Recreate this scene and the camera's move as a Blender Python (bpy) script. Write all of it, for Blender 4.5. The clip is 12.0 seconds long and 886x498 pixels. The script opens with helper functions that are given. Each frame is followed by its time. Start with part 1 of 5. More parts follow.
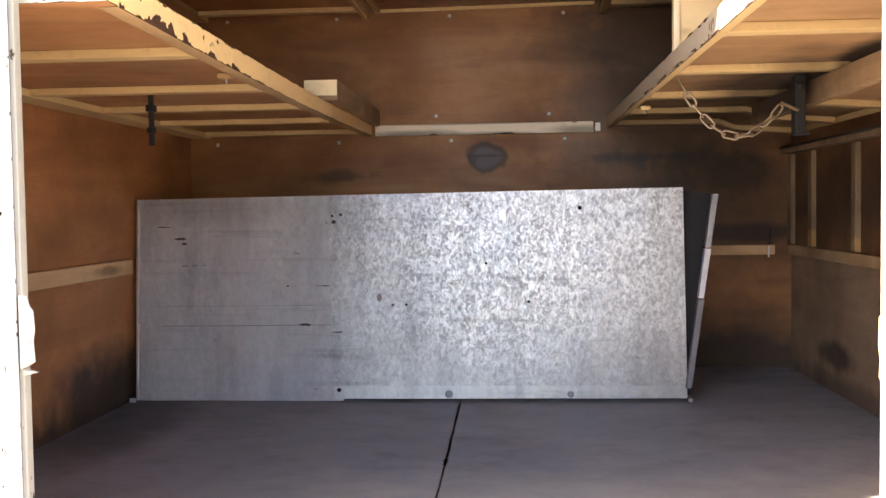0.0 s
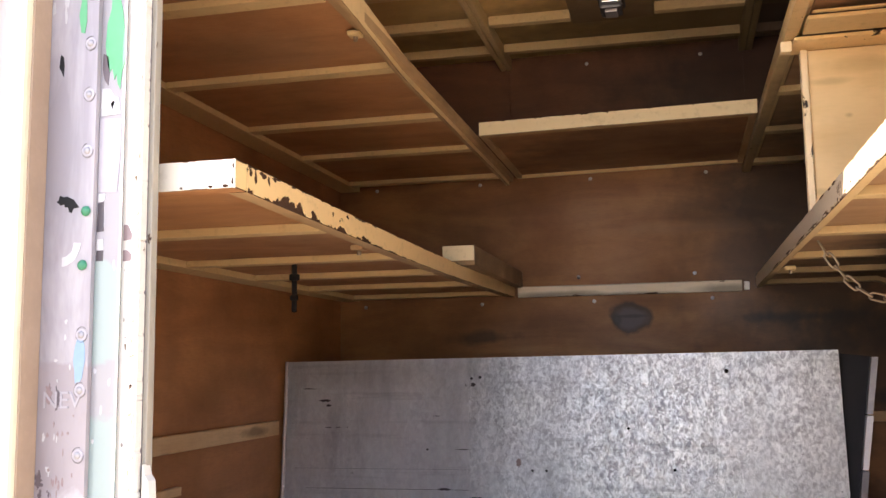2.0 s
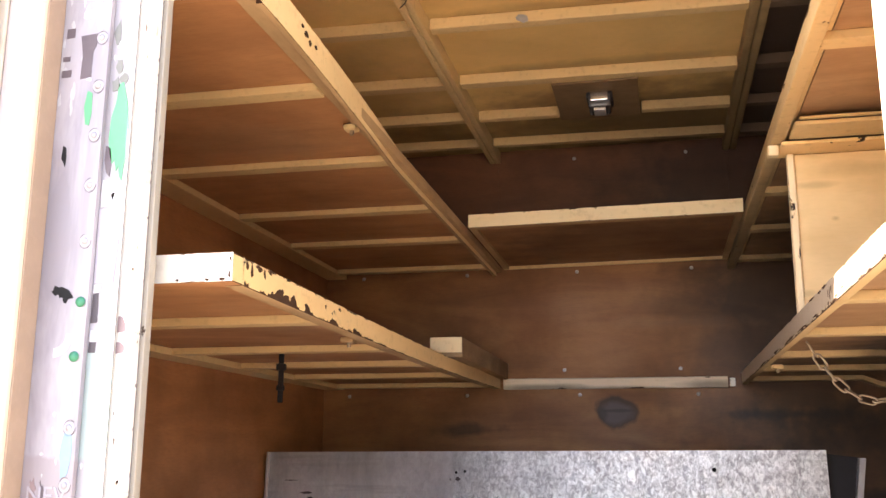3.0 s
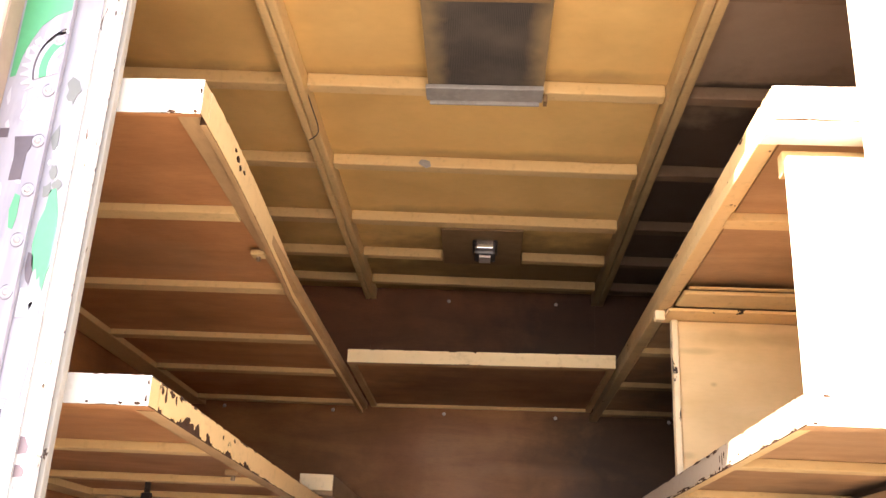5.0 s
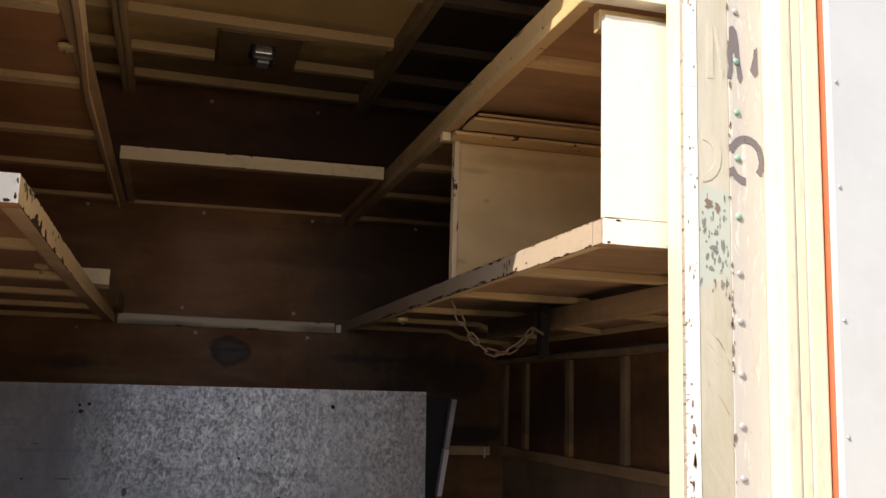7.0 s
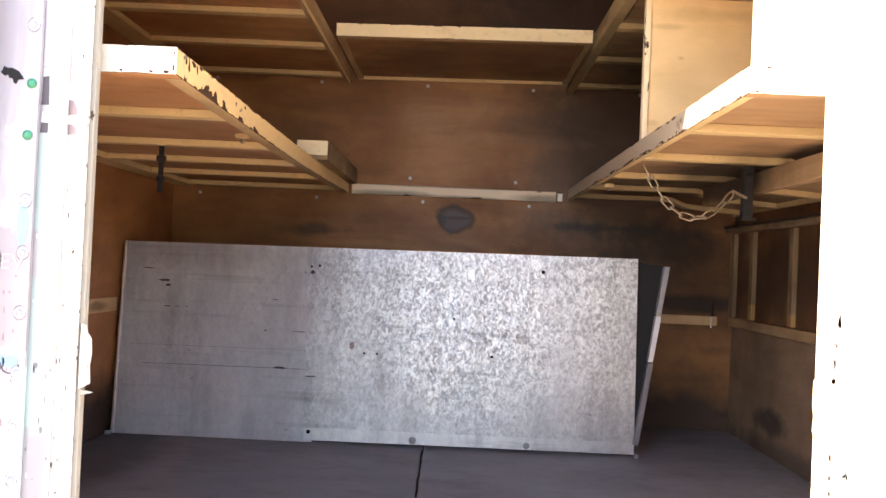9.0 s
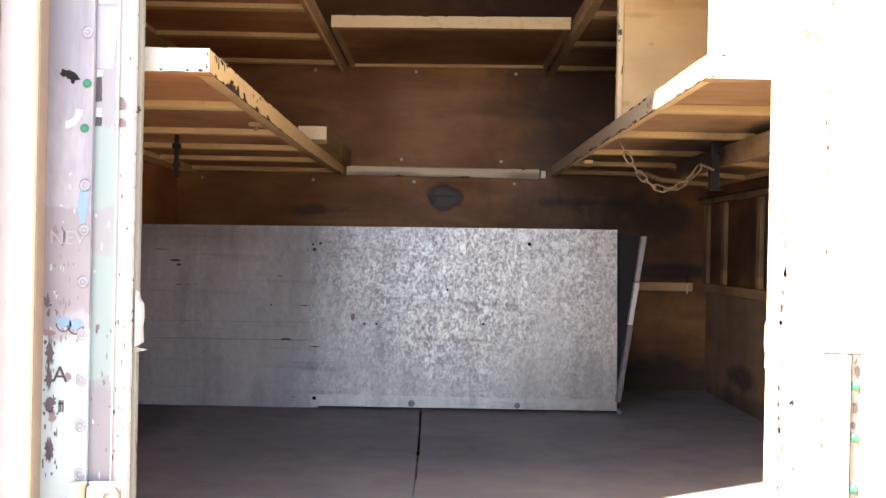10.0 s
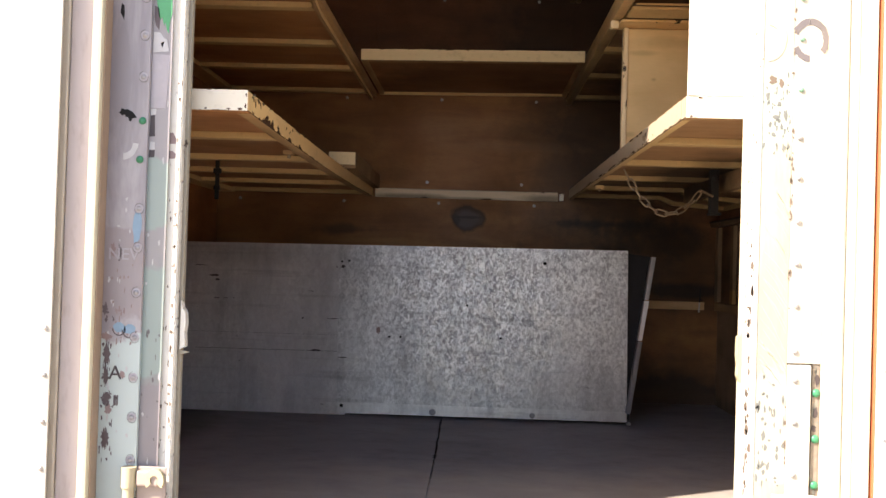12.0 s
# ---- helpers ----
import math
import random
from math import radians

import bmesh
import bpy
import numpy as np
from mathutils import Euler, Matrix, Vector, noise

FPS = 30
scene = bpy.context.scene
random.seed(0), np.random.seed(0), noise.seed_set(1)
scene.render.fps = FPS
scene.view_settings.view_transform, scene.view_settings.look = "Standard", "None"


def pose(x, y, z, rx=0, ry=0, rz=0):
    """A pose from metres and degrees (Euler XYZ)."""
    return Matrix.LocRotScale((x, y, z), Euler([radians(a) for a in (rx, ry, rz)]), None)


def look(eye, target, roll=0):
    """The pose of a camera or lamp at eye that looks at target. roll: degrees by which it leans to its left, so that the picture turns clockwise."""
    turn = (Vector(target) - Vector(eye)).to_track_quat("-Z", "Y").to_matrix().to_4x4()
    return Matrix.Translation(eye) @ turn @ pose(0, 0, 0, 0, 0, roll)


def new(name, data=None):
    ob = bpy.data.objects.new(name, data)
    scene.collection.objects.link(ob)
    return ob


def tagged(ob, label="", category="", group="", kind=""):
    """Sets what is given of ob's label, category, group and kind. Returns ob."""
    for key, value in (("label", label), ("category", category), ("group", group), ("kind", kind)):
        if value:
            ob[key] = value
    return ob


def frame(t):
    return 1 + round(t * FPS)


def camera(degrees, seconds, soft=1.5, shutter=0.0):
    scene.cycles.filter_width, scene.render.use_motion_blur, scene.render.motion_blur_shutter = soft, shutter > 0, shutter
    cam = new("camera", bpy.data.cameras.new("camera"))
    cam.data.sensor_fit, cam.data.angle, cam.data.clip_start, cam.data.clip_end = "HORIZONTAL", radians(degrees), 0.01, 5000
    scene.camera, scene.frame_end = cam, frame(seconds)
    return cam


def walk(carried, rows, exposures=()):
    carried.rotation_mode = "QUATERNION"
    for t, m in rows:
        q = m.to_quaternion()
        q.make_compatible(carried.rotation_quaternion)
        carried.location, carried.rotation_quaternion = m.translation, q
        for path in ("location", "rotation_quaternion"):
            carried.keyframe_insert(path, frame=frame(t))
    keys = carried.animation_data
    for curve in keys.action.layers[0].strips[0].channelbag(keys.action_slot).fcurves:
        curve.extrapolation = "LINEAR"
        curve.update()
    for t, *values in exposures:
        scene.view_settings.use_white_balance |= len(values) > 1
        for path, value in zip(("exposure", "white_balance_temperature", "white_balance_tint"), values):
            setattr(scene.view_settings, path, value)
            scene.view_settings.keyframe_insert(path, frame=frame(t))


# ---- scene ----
cam = camera(49.75, 12.0, 1.5)
PATH = [
    (0, (0.1133, -1.1748, 0.6521), (-0.0370, 0.8178, 0.5690), -0.81),
    (0.5, (0.1437, -1.1642, 0.6555), (-0.1261, 0.8168, 0.6029), -1.70),
    (1, (0.1692, -1.1608, 0.6627), (-0.2344, 0.7981, 0.6660), -1.84),
    (1.5, (0.1875, -1.1663, 0.6680), (-0.2780, 0.7757, 0.7782), -1.44),
    (2, (0.1930, -1.1714, 0.6771), (-0.2845, 0.7555, 0.9204), -0.74),
    (2.5, (0.1859, -1.1800, 0.6853), (-0.2659, 0.7397, 1.0180), 0.03),
    (3, (0.1715, -1.1811, 0.6958), (-0.2600, 0.7265, 1.1142), 0.28),
    (3.2, (0.1680, -1.1837, 0.6979), (-0.2648, 0.7111, 1.1694), 0.17),
    (4.8, (0.0409, -1.1874, 0.7006), (-0.0869, 0.6984, 1.3542), 2.76),
    (5, (0.0329, -1.2102, 0.7057), (-0.0662, 0.6639, 1.3972), 2.78),
    (5.5, (-0.0267, -1.3035, 0.7071), (-0.0050, 0.5566, 1.4416), 3.40),
    (6, (-0.1410, -1.3168, 0.7038), (0.1829, 0.5783, 1.2550), 1.83),
    (6.5, (-0.2069, -1.3326, 0.6952), (0.2764, 0.5539, 1.1506), 1.37),
    (6.7, (-0.2159, -1.3402, 0.6898), (0.3107, 0.5473, 1.0900), 1.38),
    (8.3, (-0.1287, -1.3631, 0.6764), (0.2831, 0.5928, 0.7444), 2.08),
    (8.5, (-0.0952, -1.3716, 0.6732), (0.1783, 0.6087, 0.7326), 2.14),
    (9, (0.0182, -1.4023, 0.6589), (-0.0103, 0.5972, 0.6934), 2.55),
    (9.5, (0.0311, -1.5104, 0.6506), (-0.0342, 0.4884, 0.6743), 2.12),
    (10, (-0.0140, -1.6409, 0.6326), (-0.0060, 0.3591, 0.6293), 1.16),
    (10.5, (-0.0416, -1.7334, 0.6332), (0.0035, 0.2656, 0.5883), 1.04),
    (11, (-0.0272, -1.7924, 0.6377), (0.0101, 0.2069, 0.6009), 1.37),
    (11.5, (0.0317, -1.8441, 0.6380), (0.0096, 0.1557, 0.6556), 1.80),
    (12, (0.0445, -1.8730, 0.6341), (-0.0228, 0.1256, 0.6671), 1.74),
]
EXPOSURES = [
    (0.0, 3.42, 6480, 15), (1.0, 3.26, 6580, 17), (1.5, 3.02, 6630, 18), (2.0, 2.95, 6680, 19), (2.5, 3.13, 6680, 20), (3.0, 3.29, 6680, 20), (5.0, 3.32, 6730, 22), (5.5, 3.06, 6730, 22), (6.0, 1.85, 6900, 22), (6.5, 0.93, 6450, 16),
    (8.5, 2.10, 7200, 22), (9.0, 3.38, 6580, 18), (9.5, 3.30, 6580, 18), (10.5, 2.40, 6700, 18), (11.0, 2.22, 6800, 18), (12.0, 1.90, 6850, 17),
]
walk(cam, [(t, look(eye, target, roll)) for t, eye, target, roll in PATH], EXPOSURES)


# ---- light ----
SUN_AZ, SUN_EL = math.atan2(0.515, 0.857), radians(40.0)
world = bpy.data.worlds.new("sky")
scene.world = world
world.use_nodes = True
wn = world.node_tree.nodes
sky = wn.new("ShaderNodeTexSky")
sky.sky_type, sky.sun_disc = "NISHITA", False
sky.sun_elevation, sky.sun_rotation = SUN_EL, radians(239.0)
world.node_tree.links.new(sky.outputs[0], wn["Background"].inputs[0])
wn["Background"].inputs[1].default_value = 0.097
sun_data = bpy.data.lights.new("sun", "SUN")
sun_data.energy, sun_data.angle, sun_data.color = 4.2, radians(0.53), (1.0, 0.94, 0.84)
sun = new("sun", sun_data)
way = Vector((math.cos(SUN_EL) * math.cos(SUN_AZ), math.cos(SUN_EL) * math.sin(SUN_AZ), -math.sin(SUN_EL)))
sun.matrix_world = look((-6, -4, 7), Vector((-6, -4, 7)) + way)


# ---- materials ----
def lin(h):
    v = [int(h[i:i + 2], 16) / 255 for i in (0, 2, 4)]
    return tuple(c / 12.92 if c < 0.04045 else ((c + 0.055) / 1.055) ** 2.4 for c in v) + (1.0,)


class Mat:
    """A node material under construction."""

    def __init__(self, name, rough=0.7, metal=0.0):
        self.m = bpy.data.materials.new(name)
        self.m.use_nodes = True
        self.t = self.m.node_tree
        self.b = self.t.nodes["Principled BSDF"]
        self.b.inputs["Roughness"].default_value = rough
        self.b.inputs["Metallic"].default_value = metal
        self.pos = self.n("ShaderNodeTexCoord").outputs["Object"]
        self.gen = self.pos.node.outputs["Generated"]

    def n(self, kind):
        return self.t.nodes.new(kind)

    def link(self, a, b):
        self.t.links.new(a, b)
        return b

    def stretch(self, scale, shift=(0, 0, 0)):
        mp = self.n("ShaderNodeMapping")
        mp.inputs["Scale"].default_value, mp.inputs["Location"].default_value = scale, shift
        self.link(self.pos, mp.inputs[0])
        return mp.outputs[0]

    def noise(self, scale, stretch=(1, 1, 1), detail=5.0, rough=0.55, warp=0.0, shift=(0, 0, 0)):
        n = self.n("ShaderNodeTexNoise")
        n.inputs["Scale"].default_value, n.inputs["Detail"].default_value = scale, detail
        n.inputs["Roughness"].default_value, n.inputs["Distortion"].default_value = rough, warp
        self.link(self.stretch(stretch, shift), n.inputs["Vector"])
        return n.outputs["Fac"]

    def ramp(self, value, lo, hi, a=0.0, b=1.0):
        r = self.n("ShaderNodeMapRange")
        for i, v in zip(("From Min", "From Max", "To Min", "To Max"), (lo, hi, a, b)):
            r.inputs[i].default_value = v
        self.link(value, r.inputs["Value"])
        return r.outputs[0]

    def math(self, op, a, b=None):
        q = self.n("ShaderNodeMath")
        q.operation = op
        for i, v in enumerate((a, b)):
            if v is None:
                continue
            if isinstance(v, (int, float)):
                q.inputs[i].default_value = v
            else:
                self.link(v, q.inputs[i])
        return q.outputs[0]

    def mix(self, fac, a, b, blend="MIX"):
        q = self.n("ShaderNodeMix")
        q.data_type, q.blend_type = "RGBA", blend
        if isinstance(fac, (int, float)):
            q.inputs["Factor"].default_value = fac
        else:
            self.link(fac, q.inputs["Factor"])
        for s, v in (("A", a), ("B", b)):
            sock = [i for i in q.inputs if i.name == s and i.type == "RGBA"][0]
            if isinstance(v, tuple):
                sock.default_value = v
            else:
                self.link(v, sock)
        return [o for o in q.outputs if o.type == "RGBA"][0]

    def blob(self, centre, radii, soft=0.5, wobble=0.35, scale=9.0):
        """1 inside an uneven spot, 0 outside."""
        sub = self.n("ShaderNodeVectorMath")
        sub.operation = "SUBTRACT"
        self.link(self.pos, sub.inputs[0])
        sub.inputs[1].default_value = centre
        div = self.n("ShaderNodeVectorMath")
        div.operation = "DIVIDE"
        self.link(sub.outputs[0], div.inputs[0])
        div.inputs[1].default_value = radii
        ln = self.n("ShaderNodeVectorMath")
        ln.operation = "LENGTH"
        self.link(div.outputs[0], ln.inputs[0])
        d = self.math("ADD", ln.outputs["Value"], self.ramp(self.noise(scale), 0.2, 0.8, -wobble, wobble))
        return self.ramp(d, 1.0 + soft / 2, 1.0 - soft / 2)

    def random(self):
        return self.n("ShaderNodeObjectInfo").outputs["Random"]

    def done(self, colour, bump=None, strength=0.3, dist=0.002, rough=None):
        if isinstance(colour, tuple):
            self.b.inputs["Base Color"].default_value = colour
        else:
            self.link(colour, self.b.inputs["Base Color"])
        if rough is not None:
            self.link(rough, self.b.inputs["Roughness"])
        if bump is not None:
            q = self.n("ShaderNodeBump")
            q.inputs["Strength"].default_value, q.inputs["Distance"].default_value = strength, dist
            self.link(bump, q.inputs["Height"])
            self.link(q.outputs[0], self.b.inputs["Normal"])
        return self.m


def plywood(name, light, dark, grain=(6, 6, 1), spots=(), rough=0.55, blotch=0.75, pores=0.28):
    """Varnished plywood: long grain, broad blotches, scuffs; spots are (centre, radii, strength, colour, softness, unevenness)."""
    k = Mat(name, rough)
    fine = k.noise(14, tuple(g * 2.2 for g in grain), 8, 0.6)
    flame = k.noise(1.6, grain, 4, 0.5, 1.2)
    blot = k.noise(2.2, (1, 1, 1), 5, 0.6)
    c = k.mix(k.ramp(flame, 0.3, 0.72), light, dark)
    c = k.mix(k.ramp(fine, 0.45, 0.8, 0.0, pores), c, tuple(0.45 * v for v in dark[:3]) + (1,))
    c = k.mix(k.ramp(blot, 0.42, 0.72, 0.0, blotch), c, tuple(0.6 * v for v in dark[:3]) + (1,))
    c = k.mix(k.ramp(k.noise(5, (1, 1, 1), 3), 0.55, 0.8, 0.0, 0.25), c, tuple(min(1, 1.35 * v) for v in light[:3]) + (1,))
    for centre, radii, amount, col, *form in spots:
        soft, wobble = form or (0.7, 0.35)
        c = k.mix(k.math("MULTIPLY", k.blob(centre, radii, soft, wobble), amount), c, col)
    return k.done(c, fine, 0.25, 0.001, k.ramp(blot, 0.3, 0.7, rough - 0.1, rough + 0.2))


def painted(name, coat, under, amount=0.5, edge=0.0, far=0.0, rough=0.5, streak=(1, 1, 1), scale=16.0, dirt=lin("6b4a2a"), soot_shade=()):
    """Old paint with chips down to the ground below; edge: more chips towards the top and bottom of the piece; dark
    spots: stains and painted-in shade.
    """
    k = Mat(name, rough)
    n = k.noise(scale, streak, 7, 0.62, 0.4)
    if edge:
        sep = k.n("ShaderNodeSeparateXYZ")
        k.link(k.gen, sep.inputs[0])
        e = k.math("ABSOLUTE", k.math("SUBTRACT", sep.outputs["Z"], 0.5))
        n = k.math("ADD", n, k.ramp(e, 0.2, 0.5, -edge * 0.3, edge))
        if far:
            n = k.math("ADD", n, k.ramp(sep.outputs["Y"], 0.05, 0.5, far * 0.2, -far))
    lo = 0.80 - 0.25 * amount
    chip = k.ramp(n, lo, lo + 0.025)
    grime = k.ramp(k.noise(3.0, streak, 6, 0.65), 0.45, 0.8, 0.0, 0.4)
    c = k.mix(grime, coat, tuple(0.6 * a + 0.4 * d for a, d in zip(coat, dirt)))
    c = k.mix(k.ramp(k.noise(60, streak, 3), 0.55, 0.8, 0.0, 0.25), c, dirt)
    c = k.mix(chip, c, k.mix(k.noise(30), under, tuple(0.5 * v for v in under[:3]) + (1,)))
    for centre, radii, strength in soot_shade:
        c = k.mix(k.math("MULTIPLY", k.blob(centre, radii, 0.9, 0.3), strength), c, lin("2a1b12"))
    return k.done(c, k.math("SUBTRACT", k.noise(40), k.math("MULTIPLY", chip, 1.5)), 0.35, 0.0012, k.ramp(chip, 0, 1, rough, 0.85))


def galvanised(name, base, gloss=0.42, spangle=70.0, contrast=1.0, metal=0.75, curl=42.0, tarnish_shade=()):
    k = Mat(name, gloss, metal)
    v = k.n("ShaderNodeTexVoronoi")
    v.inputs["Scale"].default_value = spangle
    v.inputs["Randomness"].default_value = 1.0
    wob = k.n("ShaderNodeVectorMath")
    wob.operation = "ADD"
    nz = k.n("ShaderNodeTexNoise")
    nz.inputs["Scale"].default_value, nz.inputs["Detail"].default_value = 70.0, 4.0
    k.link(k.pos, nz.inputs["Vector"])
    sc = k.n("ShaderNodeVectorMath")
    sc.operation = "SCALE"
    sc.inputs["Scale"].default_value = 0.030
    k.link(nz.outputs["Color"], sc.inputs[0])
    k.link(k.stretch((1.0, 1.0, 0.7)), wob.inputs[0])
    k.link(sc.outputs[0], wob.inputs[1])
    k.link(wob.outputs[0], v.inputs["Vector"])
    sep = k.n("ShaderNodeSeparateColor")
    k.link(v.outputs["Color"], sep.inputs[0])
    worm = k.ramp(k.noise(curl, (1, 1, 0.7), 5, 0.6, 0.9), 0.39, 0.62)
    cell = k.math("ADD", k.math("MULTIPLY", sep.outputs[0], 0.35), k.math("MULTIPLY", worm, 0.65))
    # Reflection painted in: spangle contrast and flecks grow in this upper zone.
    zone = k.math("ADD", k.math("MULTIPLY", k.blob((0.18, 1.89, 0.60), (0.62, 0.5, 0.32), 0.9, 0.35, 4.0), 0.55), k.ramp(k.noise(3.0, (1.6, 1, 0.7), 4), 0.35, 0.65, 0.18, 0.52))
    amt = k.math("MULTIPLY", k.math("SUBTRACT", cell, 0.5), k.math("MULTIPLY", zone, contrast))
    val = k.math("ADD", amt, 0.5)
    c = k.mix(val, tuple(0.70 * q for q in base[:3]) + (1,), tuple(min(1, 1.5 * q) for q in base[:3]) + (1,))
    c = k.mix(k.ramp(k.noise(3.2, (3.0, 3.0, 0.6), 6, 0.65), 0.48, 0.8, 0.0, 0.42), c, lin("5f5c64"))
    fleck = k.math("MULTIPLY", k.ramp(k.noise(100, (1, 1, 0.6), 2, 0.5), 0.56, 0.64), k.ramp(zone, 0.35, 0.95, 0.0, 0.75))
    c = k.mix(fleck, c, tuple(min(1, 1.55 * q) for q in base[:3]) + (1,))
    c = k.mix(k.ramp(k.noise(11.0, (1.2, 1, 0.8), 4, 0.6), 0.42, 0.7, 0.0, 0.26), c, tuple(0.62 * q for q in base[:3]) + (1,))
    c = k.mix(k.ramp(k.noise(5.0, (0.35, 1, 7.0), 5, 0.6), 0.58, 0.8, 0.0, 0.35), c, lin("4a4448"))
    c = k.mix(k.ramp(k.noise(22, (1, 1, 1), 4), 0.70, 0.76, 0.0, 0.7), c, lin("3d3436"))
    for centre, radii, amount in tarnish_shade:
        c = k.mix(k.math("MULTIPLY", k.blob(centre, radii, 1.0, 0.5), amount), c, lin("5d5353"))
    rg = k.math("ADD", k.math("MULTIPLY", cell, -0.22), gloss + 0.14)
    return k.done(c, k.math("ADD", k.math("MULTIPLY", cell, 0.2), k.noise(2.5, (1, 1, 1), 3)), 0.25, 0.004, rg)


def plain(name, colour, rough=0.6, metal=0.0, vary=0.25, scale=20.0):
    k = Mat(name, rough, metal)
    c = k.mix(k.ramp(k.noise(scale), 0.35, 0.75, 0.0, vary), colour, tuple(0.45 * v for v in colour[:3]) + (1,))
    c = k.mix(k.ramp(k.noise(scale * 5), 0.5, 0.8, 0.0, vary), c, tuple(min(1.0, 1.3 * v) for v in colour[:3]) + (1,))
    return k.done(c, k.noise(scale * 3), 0.2, 0.001)


SOOT_SHADE = lin("1a1513")
BULKHEAD_DARK = [
    ((-0.57, 2.57, 0.787), (0.10, 0.2, 0.022), 0.6, SOOT_SHADE, 1.0, 0.8),
    ((0.66, 2.57, 0.842), (0.17, 0.2, 0.016), 0.7, SOOT_SHADE, 1.0, 0.9),
    ((0.80, 2.57, 0.825), (0.15, 0.2, 0.030), 0.6, SOOT_SHADE, 1.0, 0.9),
    ((0.95, 2.57, 0.780), (0.15, 0.2, 0.06), 0.5, SOOT_SHADE, 1.0, 0.8),
    ((1.02, 2.57, 0.545), (0.22, 0.2, 0.035), 0.8, SOOT_SHADE),
    # Broad soft spots darken the right side and its lower corner.
    ((0.70, 2.57, 1.2), (0.42, 0.2, 0.55), 0.75, SOOT_SHADE, 0.8, 0.35),
    ((0.9, 2.57, 0.05), (0.5, 0.2, 0.17), 0.85, SOOT_SHADE, 0.9, 0.3),
    ((0.92, 2.57, 0.66), (0.40, 0.2, 0.26), 0.55, SOOT_SHADE, 0.9, 0.4),
]
BULKHEAD_CLOUDS = [
    ((0.20, 2.57, 1.19), (0.22, 0.2, 0.022), 0.22, lin("9a7a60"), 1.4, 0.9),
    ((0.12, 2.57, 1.10), (0.26, 0.2, 0.08), 0.25, lin("8a5a30"), 1.6, 0.8),
    ((-0.2, 2.57, 1.26), (0.2, 0.2, 0.05), 0.12, lin("9a7a60"), 1.2, 0.6),
    ((-0.30, 2.57, 1.22), (0.10, 0.2, 0.10), 0.30, lin("6a2c10"), 1.4, 0.8),
    ((-0.85, 2.57, 1.1), (0.2, 0.2, 0.12), 0.25, lin("4a2412"), 1.2, 0.6),
    ((-0.32, 2.57, 0.86), (0.16, 0.2, 0.05), 0.25, lin("5a2a10"), 1.4, 0.9),
]
BULKHEAD_STAIN = [
    ((0.004, 2.57, 0.852), (0.080, 0.2, 0.062), 0.80, lin("2a2424"), 0.22, 0.35),
    ((0.000, 2.57, 0.846), (0.062, 0.2, 0.043), 0.85, lin("5c5150"), 0.45, 0.55),
    ((0.010, 2.57, 0.858), (0.050, 0.2, 0.006), 0.55, lin("2c2524"), 0.7, 0.7),
    ((-0.050, 2.57, 0.842), (0.020, 0.2, 0.030), 0.5, lin("2c2524"), 0.6, 0.6),
]
M_WALL_BACK = plywood("plywood_back", (0.38, 0.172, 0.056, 1), (0.215, 0.086, 0.028, 1), (1.2, 6, 6), BULKHEAD_DARK + BULKHEAD_CLOUDS + BULKHEAD_STAIN)
# Dimness above the shelf is put into this darker red-brown colour.
M_WALL_TOP = plywood("plywood_dim_red", (0.22, 0.085, 0.034, 1), (0.13, 0.048, 0.020, 1), (1.2, 6, 6), [
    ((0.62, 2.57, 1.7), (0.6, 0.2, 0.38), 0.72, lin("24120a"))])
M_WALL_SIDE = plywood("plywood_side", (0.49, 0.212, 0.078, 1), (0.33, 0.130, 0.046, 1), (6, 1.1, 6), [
    # Dark patches low on the wall, most of them along the floor.
    ((-1.17, 1.72, 0.06), (0.2, 0.36, 0.15), 0.9, SOOT_SHADE),
    ((-1.17, 1.25, 0.0), (0.2, 0.4, 0.07), 0.8, SOOT_SHADE),
    ((-1.17, 0.9, 0.06), (0.2, 0.3, 0.10), 0.6, SOOT_SHADE),
    ((1.17, 2.05, 0.15), (0.2, 0.16, 0.05), 0.8, SOOT_SHADE),
    ((1.17, 1.9, 0.02), (0.2, 0.7, 0.06), 0.6, SOOT_SHADE),
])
# Darker than the left wall's plywood, most of all below the shelf.
M_WALL_DARK = plywood("plywood_dark", (0.27, 0.125, 0.048, 1), (0.15, 0.064, 0.026, 1), (6, 1.1, 6), [
    ((1.17, 2.0, 0.68), (0.2, 0.75, 0.16), 0.7, SOOT_SHADE, 0.9, 0.5),
    ((1.17, 1.1, 0.72), (0.2, 0.5, 0.10), 0.4, SOOT_SHADE, 0.9, 0.5),
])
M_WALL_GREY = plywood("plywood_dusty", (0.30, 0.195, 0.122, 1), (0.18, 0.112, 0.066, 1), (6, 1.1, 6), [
    # One dark smudge, and a dark run along the floor.
    ((1.17, 2.05, 0.15), (0.2, 0.16, 0.045), 0.85, SOOT_SHADE),
    ((1.17, 1.7, 0.02), (0.2, 0.9, 0.07), 0.6, SOOT_SHADE),
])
M_SHELF_PLY = plywood("plywood_shelf", (0.53, 0.255, 0.100, 1), (0.40, 0.172, 0.062, 1), (1.3, 6, 6), [
    ((0.1, 2.25, 1.445), (0.55, 0.45, 0.1), 0.6, lin("2c1a12")),
    ((-0.75, 0.85, 1.45), (0.2, 0.12, 0.1), 0.3, lin("8a7358")),
    ((-0.60, 0.80, 0.97), (0.10, 0.10, 0.1), 0.25, lin("8a7358"), 1.2, 0.6),
])
